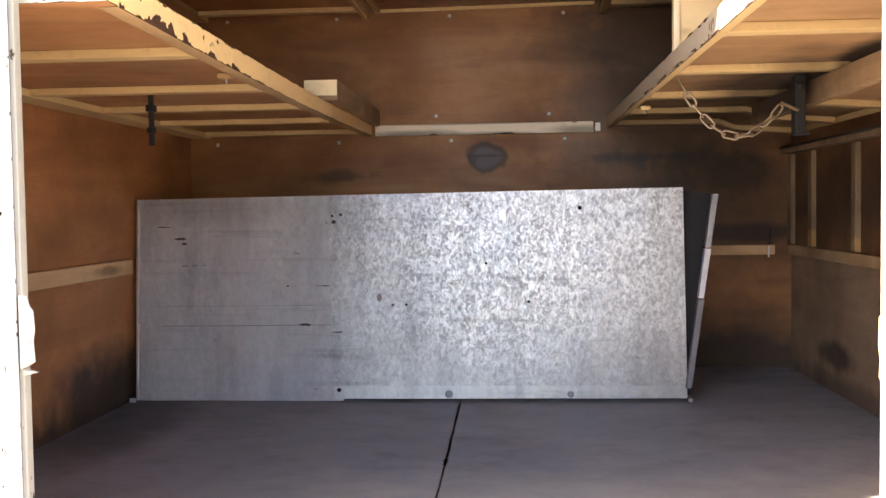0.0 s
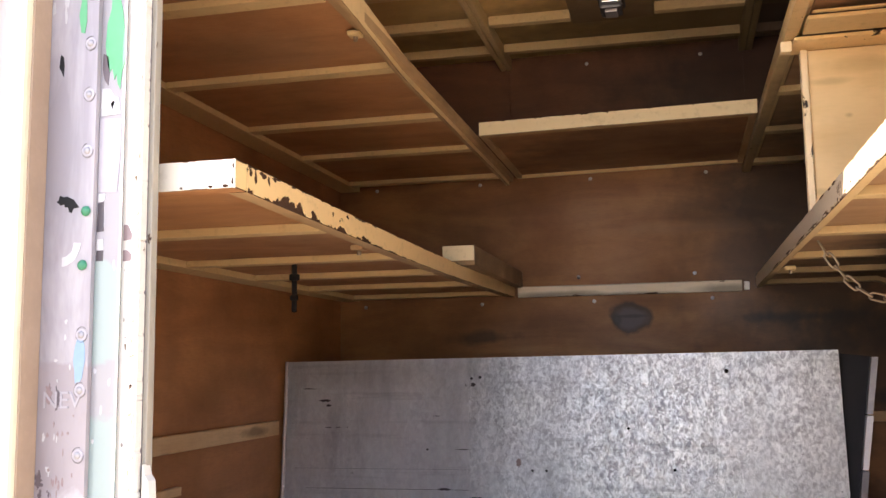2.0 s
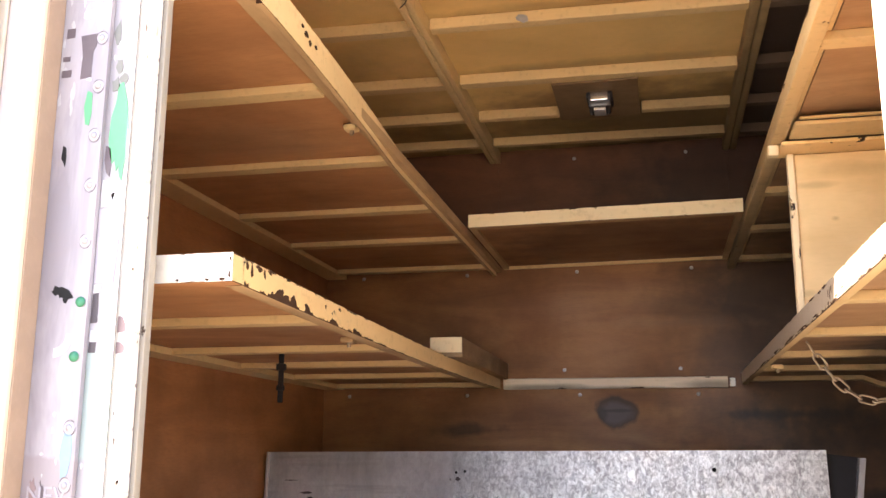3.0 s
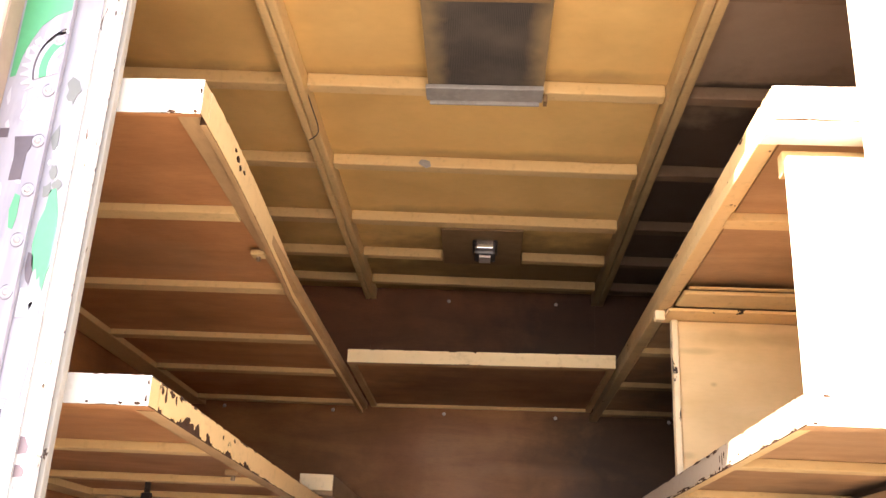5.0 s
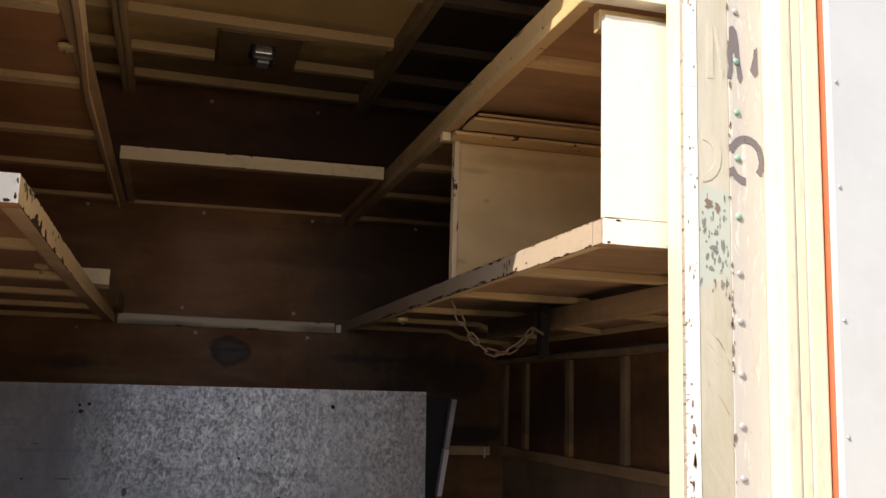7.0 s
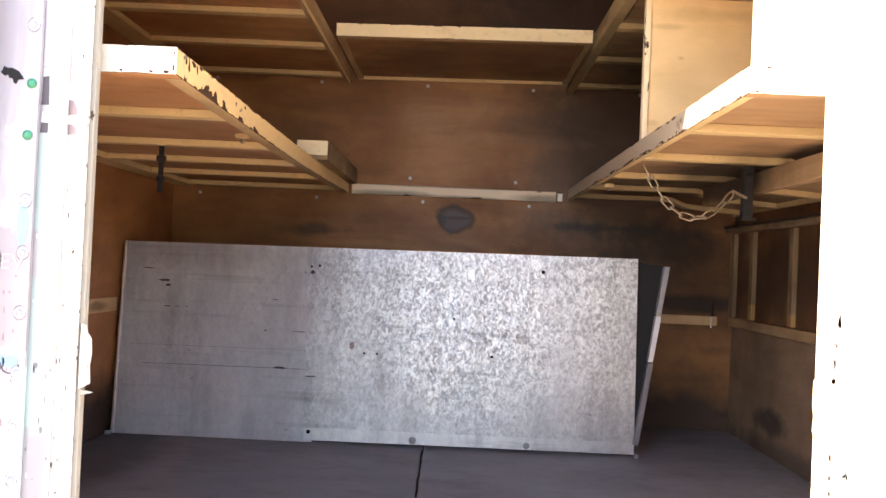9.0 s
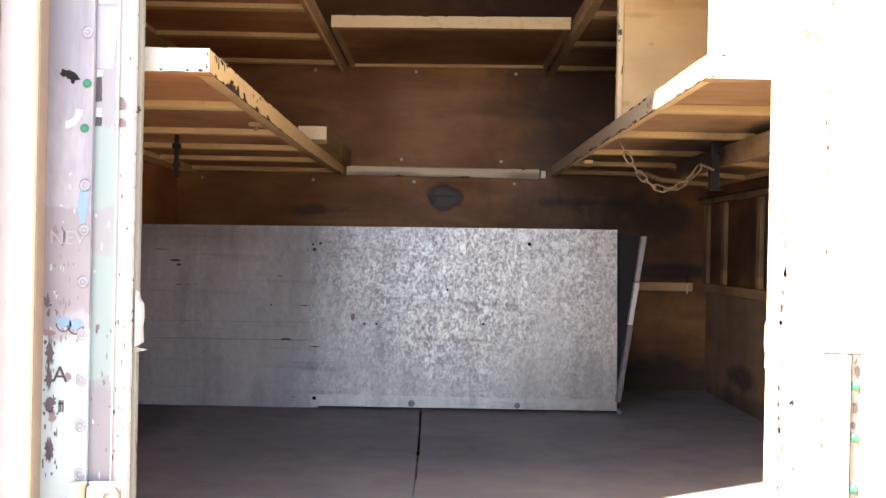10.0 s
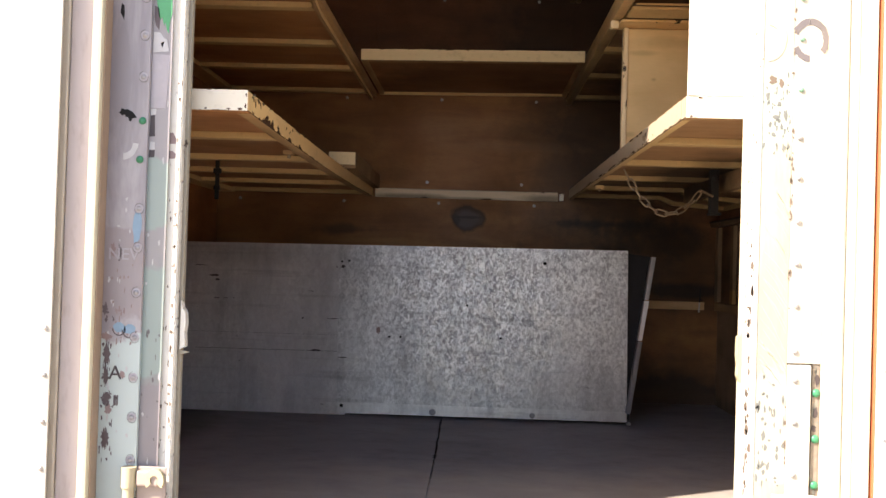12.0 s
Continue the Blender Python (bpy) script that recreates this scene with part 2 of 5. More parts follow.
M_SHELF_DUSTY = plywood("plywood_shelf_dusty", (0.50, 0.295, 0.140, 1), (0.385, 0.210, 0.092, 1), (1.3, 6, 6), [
    # Both boards darken towards the back.
    ((0.8, 1.9, 1.45), (0.4, 0.7, 0.1), 0.7, SOOT_SHADE),
    ((0.8, 2.1, 0.97), (0.4, 0.4, 0.1), 0.7, SOOT_SHADE),
    # Soot over the timber, and the shaded gap beside it painted as a band.
    ((0.80, 1.40, 0.97), (0.16, 0.45, 0.2), 0.85, SOOT_SHADE, 0.9, 0.4),
    ((0.885, 0.80, 0.97), (0.060, 0.75, 0.2), 0.9, SOOT_SHADE, 0.9, 0.4),
    ((0.62, 0.93, 1.45), (0.14, 0.09, 0.1), 0.55, SOOT_SHADE, 1.2, 0.6),
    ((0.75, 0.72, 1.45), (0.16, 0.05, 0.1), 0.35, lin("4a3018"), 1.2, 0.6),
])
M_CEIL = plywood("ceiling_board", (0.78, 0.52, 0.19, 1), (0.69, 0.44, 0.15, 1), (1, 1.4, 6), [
    # Spots towards the bulkhead put the fading daylight into the board colour.
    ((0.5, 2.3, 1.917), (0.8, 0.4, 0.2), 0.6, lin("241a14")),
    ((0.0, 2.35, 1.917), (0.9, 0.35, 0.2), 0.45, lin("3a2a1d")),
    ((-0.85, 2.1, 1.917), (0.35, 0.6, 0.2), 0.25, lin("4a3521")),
    # Dark lines along the ribs: contact shade painted in with soot.
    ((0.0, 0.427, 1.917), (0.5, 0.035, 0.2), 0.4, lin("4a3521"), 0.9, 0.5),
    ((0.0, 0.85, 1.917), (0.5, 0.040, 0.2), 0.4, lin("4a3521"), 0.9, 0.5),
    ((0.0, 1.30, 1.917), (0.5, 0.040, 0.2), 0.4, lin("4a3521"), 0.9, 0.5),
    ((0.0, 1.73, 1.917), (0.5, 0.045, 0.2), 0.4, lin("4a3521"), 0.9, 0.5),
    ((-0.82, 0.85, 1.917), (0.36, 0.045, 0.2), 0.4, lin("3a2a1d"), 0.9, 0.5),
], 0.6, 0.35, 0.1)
# Right-hand board: greyer with dirt, and that side's dimness put into it.
M_CEIL_DIM_GREY = plywood("ceiling_board_dim_grey", (0.42, 0.305, 0.21, 1), (0.33, 0.235, 0.155, 1), (1, 1.4, 6), [
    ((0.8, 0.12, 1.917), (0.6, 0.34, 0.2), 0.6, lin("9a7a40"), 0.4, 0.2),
    # Soot and contact shade painted along two ribs, then dimness over the far bays.
    ((0.85, 0.445, 1.917), (0.36, 0.022, 0.2), 0.9, SOOT_SHADE, 0.6, 0.6),
    ((0.70, 0.875, 1.917), (0.30, 0.024, 0.2), 0.8, SOOT_SHADE, 0.8, 0.6),
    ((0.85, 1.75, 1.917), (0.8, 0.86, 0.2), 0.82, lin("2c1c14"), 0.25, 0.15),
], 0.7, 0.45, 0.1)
M_CREAM = painted("cream_paint_chipped", (0.74, 0.57, 0.32, 1), lin("3a2013"), 0.34, 0.02, 0.0, 0.5, (1, 1, 1), 30)
M_CREAM_GOLD = painted("golden_cream_paint", (0.76, 0.53, 0.25, 1), lin("3a2013"), 0.34, 0.02, 0.0, 0.5, (1, 1, 1), 40)
# Dark spot paints in the beam's dimming towards the bulkhead.
M_OCHRE = painted("ochre_paint", (0.64, 0.44, 0.20, 1), lin("3a2013"), 0.5, 0.02, 0.0, 0.5, (1, 1, 1), 30, soot_shade=[((0.45, 2.35, 1.43), (0.3, 1.05, 0.3), 0.62)])
M_CREAM_WORN = painted("cream_paint_worn", (0.82, 0.55, 0.245, 1), lin("2e1a10"), 0.60, 0.02, 0.05, 0.5, (1, 0.8, 1), 30)
M_GREYWHITE = painted("dirty_white_paint", (0.43, 0.34, 0.235, 1), lin("2e2018"), 0.45, 0.02, 0.0, 0.5, (1, 0.7, 1), 34)
# Far slats and ribs carry their dimmer light as dark spots; one is soot.
M_SLAT = painted("cream_slat", (0.68, 0.48, 0.22, 1), lin("5a3a20"), 0.12, 0.0, 0.0, 0.6, (1, 1, 1), 9, soot_shade=[((0.85, 2.05, 1.40), (0.41, 0.85, 0.07), 0.7), ((0.80, 1.45, 0.96), (0.12, 0.50, 0.06), 0.75), ((0.65, 2.35, 0.955), (0.5, 0.45, 0.06), 0.5), ((0.55, 2.45, 1.90), (0.5, 0.5, 0.1), 0.4)])
M_CORE = plywood("beam_core", (0.085, 0.042, 0.022, 1), (0.05, 0.025, 0.014, 1), (6, 1.5, 6), [], 0.9)
M_CORE.node_tree.nodes["Principled BSDF"].inputs["Specular IOR Level"].default_value = 0.15
M_UNDER = plywood("beam_underside", (0.54, 0.35, 0.165, 1), (0.38, 0.225, 0.10, 1), (6, 1.2, 6), [], 0.6)
M_STRIP = painted("white_strip_stained", (0.76, 0.60, 0.40, 1), lin("5a3418"), 0.52, 0.10, 0.0, 0.45, (0.35, 1, 1), 26, lin("8a6a48"), soot_shade=[((-0.28, 2.55, 0.945), (0.16, 0.2, 0.014), 0.65), ((0.36, 2.55, 0.95), (0.10, 0.2, 0.018), 0.6), ((0.02, 2.55, 0.942), (0.14, 0.2, 0.008), 0.5), ((-0.05, 2.55, 0.984), (0.36, 0.2, 0.005), 0.5)])
M_EDGE = painted("edge_strip_chipped", (0.76, 0.60, 0.36, 1), lin("241a18"), 0.95, 0.0, 0.0, 0.5, (1, 1, 0.3), 26)
# Darker slat copies put the right side's dimness into ribs and rail.
M_RIB_DIM = painted("dim_rib", (0.30, 0.205, 0.13, 1), lin("2a1b12"), 0.25, 0.0, 0.0, 0.7, (1, 1, 1), 7, soot_shade=[((0.85, 2.0, 1.9), (0.8, 1.0, 0.3), 0.6)])
M_SLAT_DARK = painted("cream_slat_dim", (0.60, 0.42, 0.19, 1), lin("2a1b12"), 0.25, 0.0, 0.0, 0.6, (1, 1, 1), 7, soot_shade=[((0.47, 2.3, 1.9), (0.2, 1.2, 0.3), 0.6)])
M_PANEL = plywood("cream_panel", (0.78, 0.57, 0.29, 1), (0.69, 0.48, 0.22, 1), (1.2, 6, 5), [
    ((0.535, 1.06, 1.30), (0.03, 0.2, 0.006), 0.25, lin("5a4028"), 1.3, 0.9),
    ((0.575, 1.06, 1.22), (0.007, 0.2, 0.005), 0.35, lin("5a4028"), 1.2, 0.9),
    ((0.73, 1.06, 1.335), (0.16, 0.2, 0.012), 0.3, lin("8a6a40"), 1.4, 0.9),
    ((0.85, 1.06, 1.24), (0.14, 0.2, 0.05), 0.22, lin("8a6238"), 1.4, 0.8),
    ((0.575, 1.06, 1.15), (0.05, 0.2, 0.05), 0.16, lin("8a6a40"), 1.2, 0.6),
    ((0.505, 1.06, 1.05), (0.014, 0.2, 0.006), 0.28, lin("6a4d30"), 1.2, 0.9),
], 0.5, 0.25, 0.1)
M_OLDWOOD = plywood("old_timber", (0.46, 0.30, 0.15, 1), (0.25, 0.145, 0.07, 1), (7, 1, 7), [], 0.7)
M_TIMBER = plywood("sooty_dim_timber", (0.44, 0.29, 0.15, 1), (0.26, 0.155, 0.075, 1), (7, 1, 7), [
    # Far end: soot blotch, and the shade on its face painted with it.
    ((0.85, 1.62, 0.94), (0.08, 0.40, 0.035), 0.75, SOOT_SHADE, 0.7, 0.4),
    ((0.85, 1.55, 0.90), (0.08, 0.35, 0.10), 0.45, SOOT_SHADE, 0.9, 0.4),
], 0.7)
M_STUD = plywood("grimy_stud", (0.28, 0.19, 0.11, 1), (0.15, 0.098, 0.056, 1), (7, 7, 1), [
    ((1.155, 1.835, 0.522), (0.06, 0.06, 0.024), 0.75, lin("a5804c"), 0.5, 0.3),
    ((1.155, 2.270, 0.530), (0.06, 0.06, 0.030), 0.6, lin("a5804c"), 0.5, 0.3),
], 0.75)
M_BATTEN = plywood("pale_batten", (0.72, 0.48, 0.26, 1), (0.58, 0.36, 0.18, 1), (6, 1, 6), [
    ((-1.17, 1.72, 0.475), (0.1, 0.09, 0.014), 0.6, lin("4a3018"), 0.8, 0.6),
    ((-1.17, 1.15, 0.445), (0.1, 0.05, 0.010), 0.6, lin("4a3018"), 0.8, 0.6),
    ((-1.17, 0.75, 0.46), (0.1, 0.06, 0.012), 0.6, lin("4a3018"), 0.8, 0.6),
], 0.7, 0.45)
M_GALV = galvanised("galvanised_bright", (0.69, 0.665, 0.69, 1), 0.42, 110, 1.35, 0.85, 66)
# First spot paints the shade beside the overlapping sheet's edge.
M_GALV_OLD = galvanised("galvanised_dull", (0.90, 0.85, 0.875, 1), 0.48, 90, 0.9, 0.35, 60, [((-0.56, 1.87, 0.34), (0.10, 0.3, 0.5), 0.16), ((-0.9, 1.87, 0.66), (0.3, 0.3, 0.05), 0.2)])
M_GALV_DARK = galvanised("galvanised_tarnished", (0.26, 0.25, 0.265, 1), 0.5, 60, 0.5, 0.4)
M_HEM = galvanised("galvanised_hem", (0.92, 0.89, 0.92, 1), 0.36, 60, 1.3, 0.8, 24)
M_FLANGE = plain("dark_flange", (0.17, 0.16, 0.165, 1), 0.55, 0.3, 0.5, 14)
M_FLANGE_MID = plain("dull_flange", (0.34, 0.33, 0.335, 1), 0.5, 0.4, 0.5, 14)
M_FLANGE_BRIGHT = plain("bright_flange", (0.56, 0.55, 0.57, 1), 0.45, 0.5, 0.35, 20)
M_GRIME = plain("grimy_steel", (0.27, 0.225, 0.185, 1), 0.6, 0.1, 0.6, 40)
M_HEM_RUST = plain("rusty_hem", (0.46, 0.37, 0.34, 1), 0.5, 0.4, 0.5, 30)
M_HOLLOW = plain("hollow_dark", (0.018, 0.016, 0.017, 1), 0.95, 0.0)
M_RAIL = plain("dark_rail", (0.055, 0.042, 0.034, 1), 0.7)
M_BLACK = plain("blackened_iron", (0.018, 0.016, 0.016, 1), 0.6, 0.4)
M_HOLE = plain("hole", (0.008, 0.007, 0.007, 1), 0.9)
M_RUST = plain("rusty_iron", (0.36, 0.27, 0.175, 1), 0.45, 0.5, 0.5, 60)
M_BOLT = plain("bolt_steel", (0.55, 0.52, 0.52, 1), 0.35, 0.7)
M_BOLT_WHITE = plain("bolt_painted", (0.38, 0.36, 0.36, 1), 0.4, 0.15)
M_GREEN_BOLT = plain("bolt_green", (0.035, 0.21, 0.105, 1), 0.4)
M_GREEN_DULL = plain("bolt_green_worn", (0.22, 0.40, 0.29, 1), 0.4, 0.1, 0.5, 90)
M_CHROME = plain("lamp_chrome", (0.82, 0.82, 0.82, 1), 0.12, 1.0, 0.1)
M_GLASS = plain("lamp_lens", (0.08, 0.08, 0.085, 1), 0.1, 0.0, 0.1)
M_BOARD = plywood("lamp_board", (0.27, 0.17, 0.08, 1), (0.18, 0.11, 0.05, 1), (1, 5, 5), [], 0.7)
M_VENT_RIM = plain("vent_rim", (0.36, 0.35, 0.335, 1), 0.55, 0.35, 0.5, 12)


def make_floor():
    k = Mat("worn_floor", 0.62)
    big, fine = k.noise(1.4, (1, 1, 1), 6, 0.6), k.noise(26, (1, 0.8, 1), 6, 0.65)
    c = k.mix(k.ramp(big, 0.35, 0.7), (0.215, 0.208, 0.217, 1), (0.145, 0.138, 0.146, 1))
    c = k.mix(k.ramp(k.noise(3.1, (1, 1.5, 1), 7, 0.7, 0.6, (3, 1, 0)), 0.40, 0.62, 0.0, 0.8), c, (0.228, 0.222, 0.229, 1))
    c = k.mix(k.ramp(fine, 0.45, 0.8, 0.0, 0.4), c, (0.255, 0.23, 0.215, 1))
    c = k.mix(k.ramp(k.noise(7, (1.0, 1.6, 1), 7, 0.7), 0.50, 0.72, 0.0, 0.55), c, (0.105, 0.092, 0.095, 1))
    # bare timber where feet have worn the sill
    bare = k.blob((0.3, 0.25, 0.0), (1.5, 0.72, 1.0), 0.5, 0.25, 5.0)
    c = k.mix(k.math("MULTIPLY", bare, 0.5), c, k.mix(k.ramp(k.noise(5, (1.0, 1.7, 1), 6, 0.6), 0.35, 0.7), (0.54, 0.455, 0.345, 1), (0.40, 0.325, 0.235, 1)))
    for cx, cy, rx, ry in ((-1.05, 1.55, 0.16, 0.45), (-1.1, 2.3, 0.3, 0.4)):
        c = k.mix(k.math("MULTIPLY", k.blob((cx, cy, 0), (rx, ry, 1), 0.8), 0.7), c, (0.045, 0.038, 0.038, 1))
    for cx, cy, rx, ry in ((-0.25, 0.95, 0.10, 0.03), (-0.42, 0.82, 0.12, 0.025), (0.02, 0.75, 0.12, 0.02)):
        c = k.mix(k.math("MULTIPLY", k.blob((cx, cy, 0), (rx, ry, 1), 0.9, 0.6, 30), 0.5), c, (0.34, 0.29, 0.26, 1))
    return k.done(c, fine, 0.3, 0.0015, k.ramp(big, 0.3, 0.7, 0.5, 0.75))


M_FLOOR = make_floor()


def flaked(name, coat, second, under, amount=0.5, scale=14.0, streak=(1, 1, 1), rough=0.45, bands=()):
    """Painted steel with remnants of decals and flakes; bands are (z centre, half height, colour, amount)."""
    k = Mat(name, rough)
    n = k.noise(scale, streak, 8, 0.65, 0.8)
    big = k.noise(4.0, streak, 5, 0.6, 0.5)
    c = k.mix(k.ramp(big, 0.45, 0.6), coat, second)
    c = k.mix(k.ramp(k.noise(70, streak, 3), 0.5, 0.8, 0, 0.25), c, tuple(0.6 * v for v in coat[:3]) + (1,))
    sep = k.n("ShaderNodeSeparateXYZ")
    k.link(k.pos, sep.inputs[0])
    for zc, h, col, amt in bands:
        d = k.math("ABSOLUTE", k.math("SUBTRACT", sep.outputs["Z"], zc))
        d = k.math("ADD", d, k.ramp(k.noise(18), 0.2, 0.8, -0.03, 0.03))
        c = k.mix(k.math("MULTIPLY", k.ramp(d, h + 0.01, h), amt), c, col)
    lo = 0.82 - 0.28 * amount
    chip = k.ramp(n, lo, lo + 0.03)
    c = k.mix(chip, c, under)
    return k.done(c, k.math("SUBTRACT", k.noise(35), k.math("MULTIPLY", chip, 1.2)), 0.3, 0.0012, k.ramp(chip, 0, 1, rough, 0.8))


M_LJ_PLATE = flaked("jamb_plate_lilac", (0.41, 0.375, 0.385, 1), (0.285, 0.255, 0.27, 1), (0.13, 0.11, 0.11, 1), 0.16, 16, (2.5, 2.5, 0.6), 0.4,
                    [(0.29, 0.17, (0.52, 0.60, 0.57, 1), 0.9), (0.60, 0.09, (0.30, 0.25, 0.25, 1), 0.7)])
M_LJ_GREY = flaked("jamb_plate_green_grey", (0.33, 0.305, 0.31, 1), (0.27, 0.25, 0.25, 1), (0.14, 0.12, 0.12, 1), 0.36, 22, (1, 1, 0.4), 0.45,
                   [(0.60, 0.225, (0.30, 0.37, 0.335, 1), 0.85), (0.655, 0.035, (0.33, 0.28, 0.29, 1), 0.7), (0.22, 0.17, (0.27, 0.235, 0.24, 1), 0.6)])
M_WHITE_FLAKE = painted("white_paint_flaking", (0.78, 0.74, 0.66, 1), lin("7a5a3c"), 0.62, 0.0, 0.0, 0.45, (3, 3, 0.6), 30, lin("a08c70"))
# Paler copy of the cream paint: front faces' daylight put into the colour.
M_CREAM_LIT = painted("cream_paint_lit", (0.80, 0.72, 0.58, 1), lin("5a4030"), 0.2, 0.03, 0.0, 0.4, (1, 1, 1), 20, lin("a08c70"))
M_WHITE = painted("white_paint", (0.47, 0.44, 0.385, 1), lin("ddd6c8"), 0.95, 0.0, 0.0, 0.4, (2.5, 2.5, 0.45), 34, lin("a89880"))
M_BEIGE = flaked("jamb_plate_beige", (0.42, 0.38, 0.275, 1), (0.51, 0.48, 0.38, 1), (0.30, 0.245, 0.19, 1), 0.34, 22, (1.5, 1.5, 0.25), 0.5,
                 [(0.955, 0.075, (0.42, 0.47, 0.40, 1), 0.8), (0.33, 0.10, (0.48, 0.47, 0.42, 1), 0.5)])
M_POST = painted("post_cream", (0.54, 0.46, 0.29, 1), lin("6a4a30"), 0.15, 0.0, 0.0, 0.4, (1, 1, 0.3), 9)
M_POST_BEIGE = painted("post_beige", (0.58, 0.51, 0.42, 1), lin("5a4030"), 0.15, 0.0, 0.0, 0.45, (1, 1, 0.3), 9)
M_POST_LILAC = painted("post_lilac", (0.56, 0.48, 0.46, 1), lin("5a4030"), 0.15, 0.0, 0.0, 0.45, (1, 1, 0.3), 9)
M_POST_PINK = painted("post_pinkish", (0.40, 0.32, 0.28, 1), lin("5a4030"), 0.15, 0.0, 0.0, 0.45, (1, 1, 0.3), 9)
M_POST_PALE = painted("post_pale", (0.70, 0.63, 0.45, 1), lin("8a7050"), 0.12, 0.0, 0.0, 0.35, (1, 1, 0.3), 9)
M_TAN = plain("tan_brown", (0.38, 0.265, 0.18, 1), 0.6)
M_RED = painted("orange_red_trim", (0.45, 0.13, 0.055, 1), lin("3a2018"), 0.35, 0.0, 0.0, 0.45, (1, 1, 0.5), 14)
M_SKIN = plain("aluminium_skin", (0.64, 0.645, 0.61, 1), 0.45, 0.25, 0.15, 5)
M_RETURN = painted("return_cream", (0.37, 0.33, 0.26, 1), lin("4a3524"), 0.62, 0.0, 0.0, 0.5, (2, 2, 0.5), 22)
M_DECAL_BLACK = plain("decal_black", (0.06, 0.046, 0.05, 1), 0.5)
M_DECAL_WHITE = plain("decal_white", (0.55, 0.53, 0.52, 1), 0.45)
M_DECAL_GREEN = plain("decal_green", (0.09, 0.38, 0.16, 1), 0.4)
M_DECAL_BLUE = plain("decal_blue", (0.24, 0.36, 0.47, 1), 0.4)
M_DECAL_PINK = plain("decal_pink", (0.30, 0.21, 0.20, 1), 0.5)
M_LETTER = plain("decal_faded_black", (0.16, 0.14, 0.14, 1), 0.55)
M_FLAKE = plain("bare_primer", (0.19, 0.14, 0.10, 1), 0.7)
M_FLAKE_GREY = plain("bare_primer_grey", (0.20, 0.20, 0.175, 1), 0.7)
M_GHOST = plain("decal_ghost", (0.44, 0.40, 0.42, 1), 0.45)
M_GHOST_WARM = plain("decal_ghost_warm", (0.52, 0.485, 0.375, 1), 0.45)
M_SMUDGE = plain("decal_smudge", (0.13, 0.10, 0.105, 1), 0.6)
M_SEAM = plain("seam_dark", (0.03, 0.024, 0.02, 1), 0.8)
M_ROOF = plain("roof_skin", (0.6, 0.6, 0.6, 1), 0.5, 0.2)


def make_ground():
    k = Mat("dusty_ground", 0.9)
    big, fine = k.noise(0.35, (1, 1, 1), 6, 0.6), k.noise(30, (1, 1, 1), 8, 0.7)
    c = k.mix(k.ramp(big, 0.3, 0.7), (0.345, 0.30, 0.24, 1), (0.285, 0.245, 0.188, 1))
    c = k.mix(k.ramp(fine, 0.4, 0.8, 0, 0.6), c, (0.225, 0.188, 0.143, 1))
    return k.done(c, fine, 0.5, 0.01)


M_GROUND = make_ground()


# ---- builders ----
def slab(bm, x, y, z, bevel=0.0):
    """A box between the pairs x, y, z, its edges rounded by bevel."""
    r = bmesh.ops.create_cube(bm, size=1.0)
    vs = r["verts"]
    for v in vs:
        v.co = Vector((x[0] + (v.co.x + 0.5) * (x[1] - x[0]), y[0] + (v.co.y + 0.5) * (y[1] - y[0]), z[0] + (v.co.z + 0.5) * (z[1] - z[0])))
    if bevel:
        es = list({e for v in vs for e in v.link_edges})
        bmesh.ops.bevel(bm, geom=es, offset=bevel, segments=2, affect="EDGES", profile=0.6)
    return bm


def one(x, y, z, bevel=0.0):
    return slab(bmesh.new(), x, y, z, bevel)


def rod(bm, a, b, r, sides=12, r2=None):
    """A round bar from a to b."""
    a, b = Vector(a), Vector(b)
    m = Matrix.Translation((a + b) / 2) @ (b - a).to_track_quat("Z", "Y").to_matrix().to_4x4()
    bmesh.ops.create_cone(bm, cap_ends=True, segments=sides, radius1=r, radius2=r if r2 is None else r2, depth=(b - a).length, matrix=m)
    return bm


def dome(bm, at, r, out=(0, -1, 0), flat=0.55, sides=12):
    """A round bolt head on a face whose normal is out."""
    m = Matrix.Translation(at) @ Vector(out).to_track_quat("Z", "Y").to_matrix().to_4x4() @ Matrix.Diagonal((1, 1, flat, 1))
    bmesh.ops.create_uvsphere(bm, u_segments=sides, v_segments=6, radius=r, matrix=m)
    return bm


def mesh_of(name, bm, material):
    me = bpy.data.meshes.new(name)
    bmesh.ops.recalc_face_normals(bm, faces=bm.faces)
    bm.to_mesh(me)
    bm.free()
    for m in material if isinstance(material, (list, tuple)) else (material,):
        me.materials.append(m)
    return me


def smooth(ob):
    for p in ob.data.polygons:
        p.use_smooth = True
    ob.data.set_sharp_from_angle(angle=radians(40))
    return ob


def part(name, bm, material, parent, label=""):
    """A bmesh as one mesh object under a thing or a part."""
    ob = new(name, mesh_of(name, bm, material))
    ob.parent = parent
    return tagged(ob, label)


def solid(name, bm, material, label, category, group="", kind=""):
    return tagged(new(name, mesh_of(name, bm, material)), label, category, group, kind)


def thing(name, at, label, category, group="", kind=""):
    """An Empty at the base of a thing; the parts are built in world places."""
    ob = new(name)
    ob.empty_display_size = 0.05
    ob.location = at
    return tagged(ob, label, category, group, kind)


def beam(x, y, z):
    """A painted beam whose underside is bare wood."""
    bm = one(x, y, z, 0.0025)
    bm.normal_update()
    for f in bm.faces:
        f.material_index = 1 if f.normal.z < -0.9 else 0
    return bm


def hold(root):
    """Keep the parts where they were built, under a root that is not at the origin."""
    bpy.context.view_layer.update()
    inv = root.matrix_world.inverted()
    for c in root.children:
        c.matrix_parent_inverse = inv


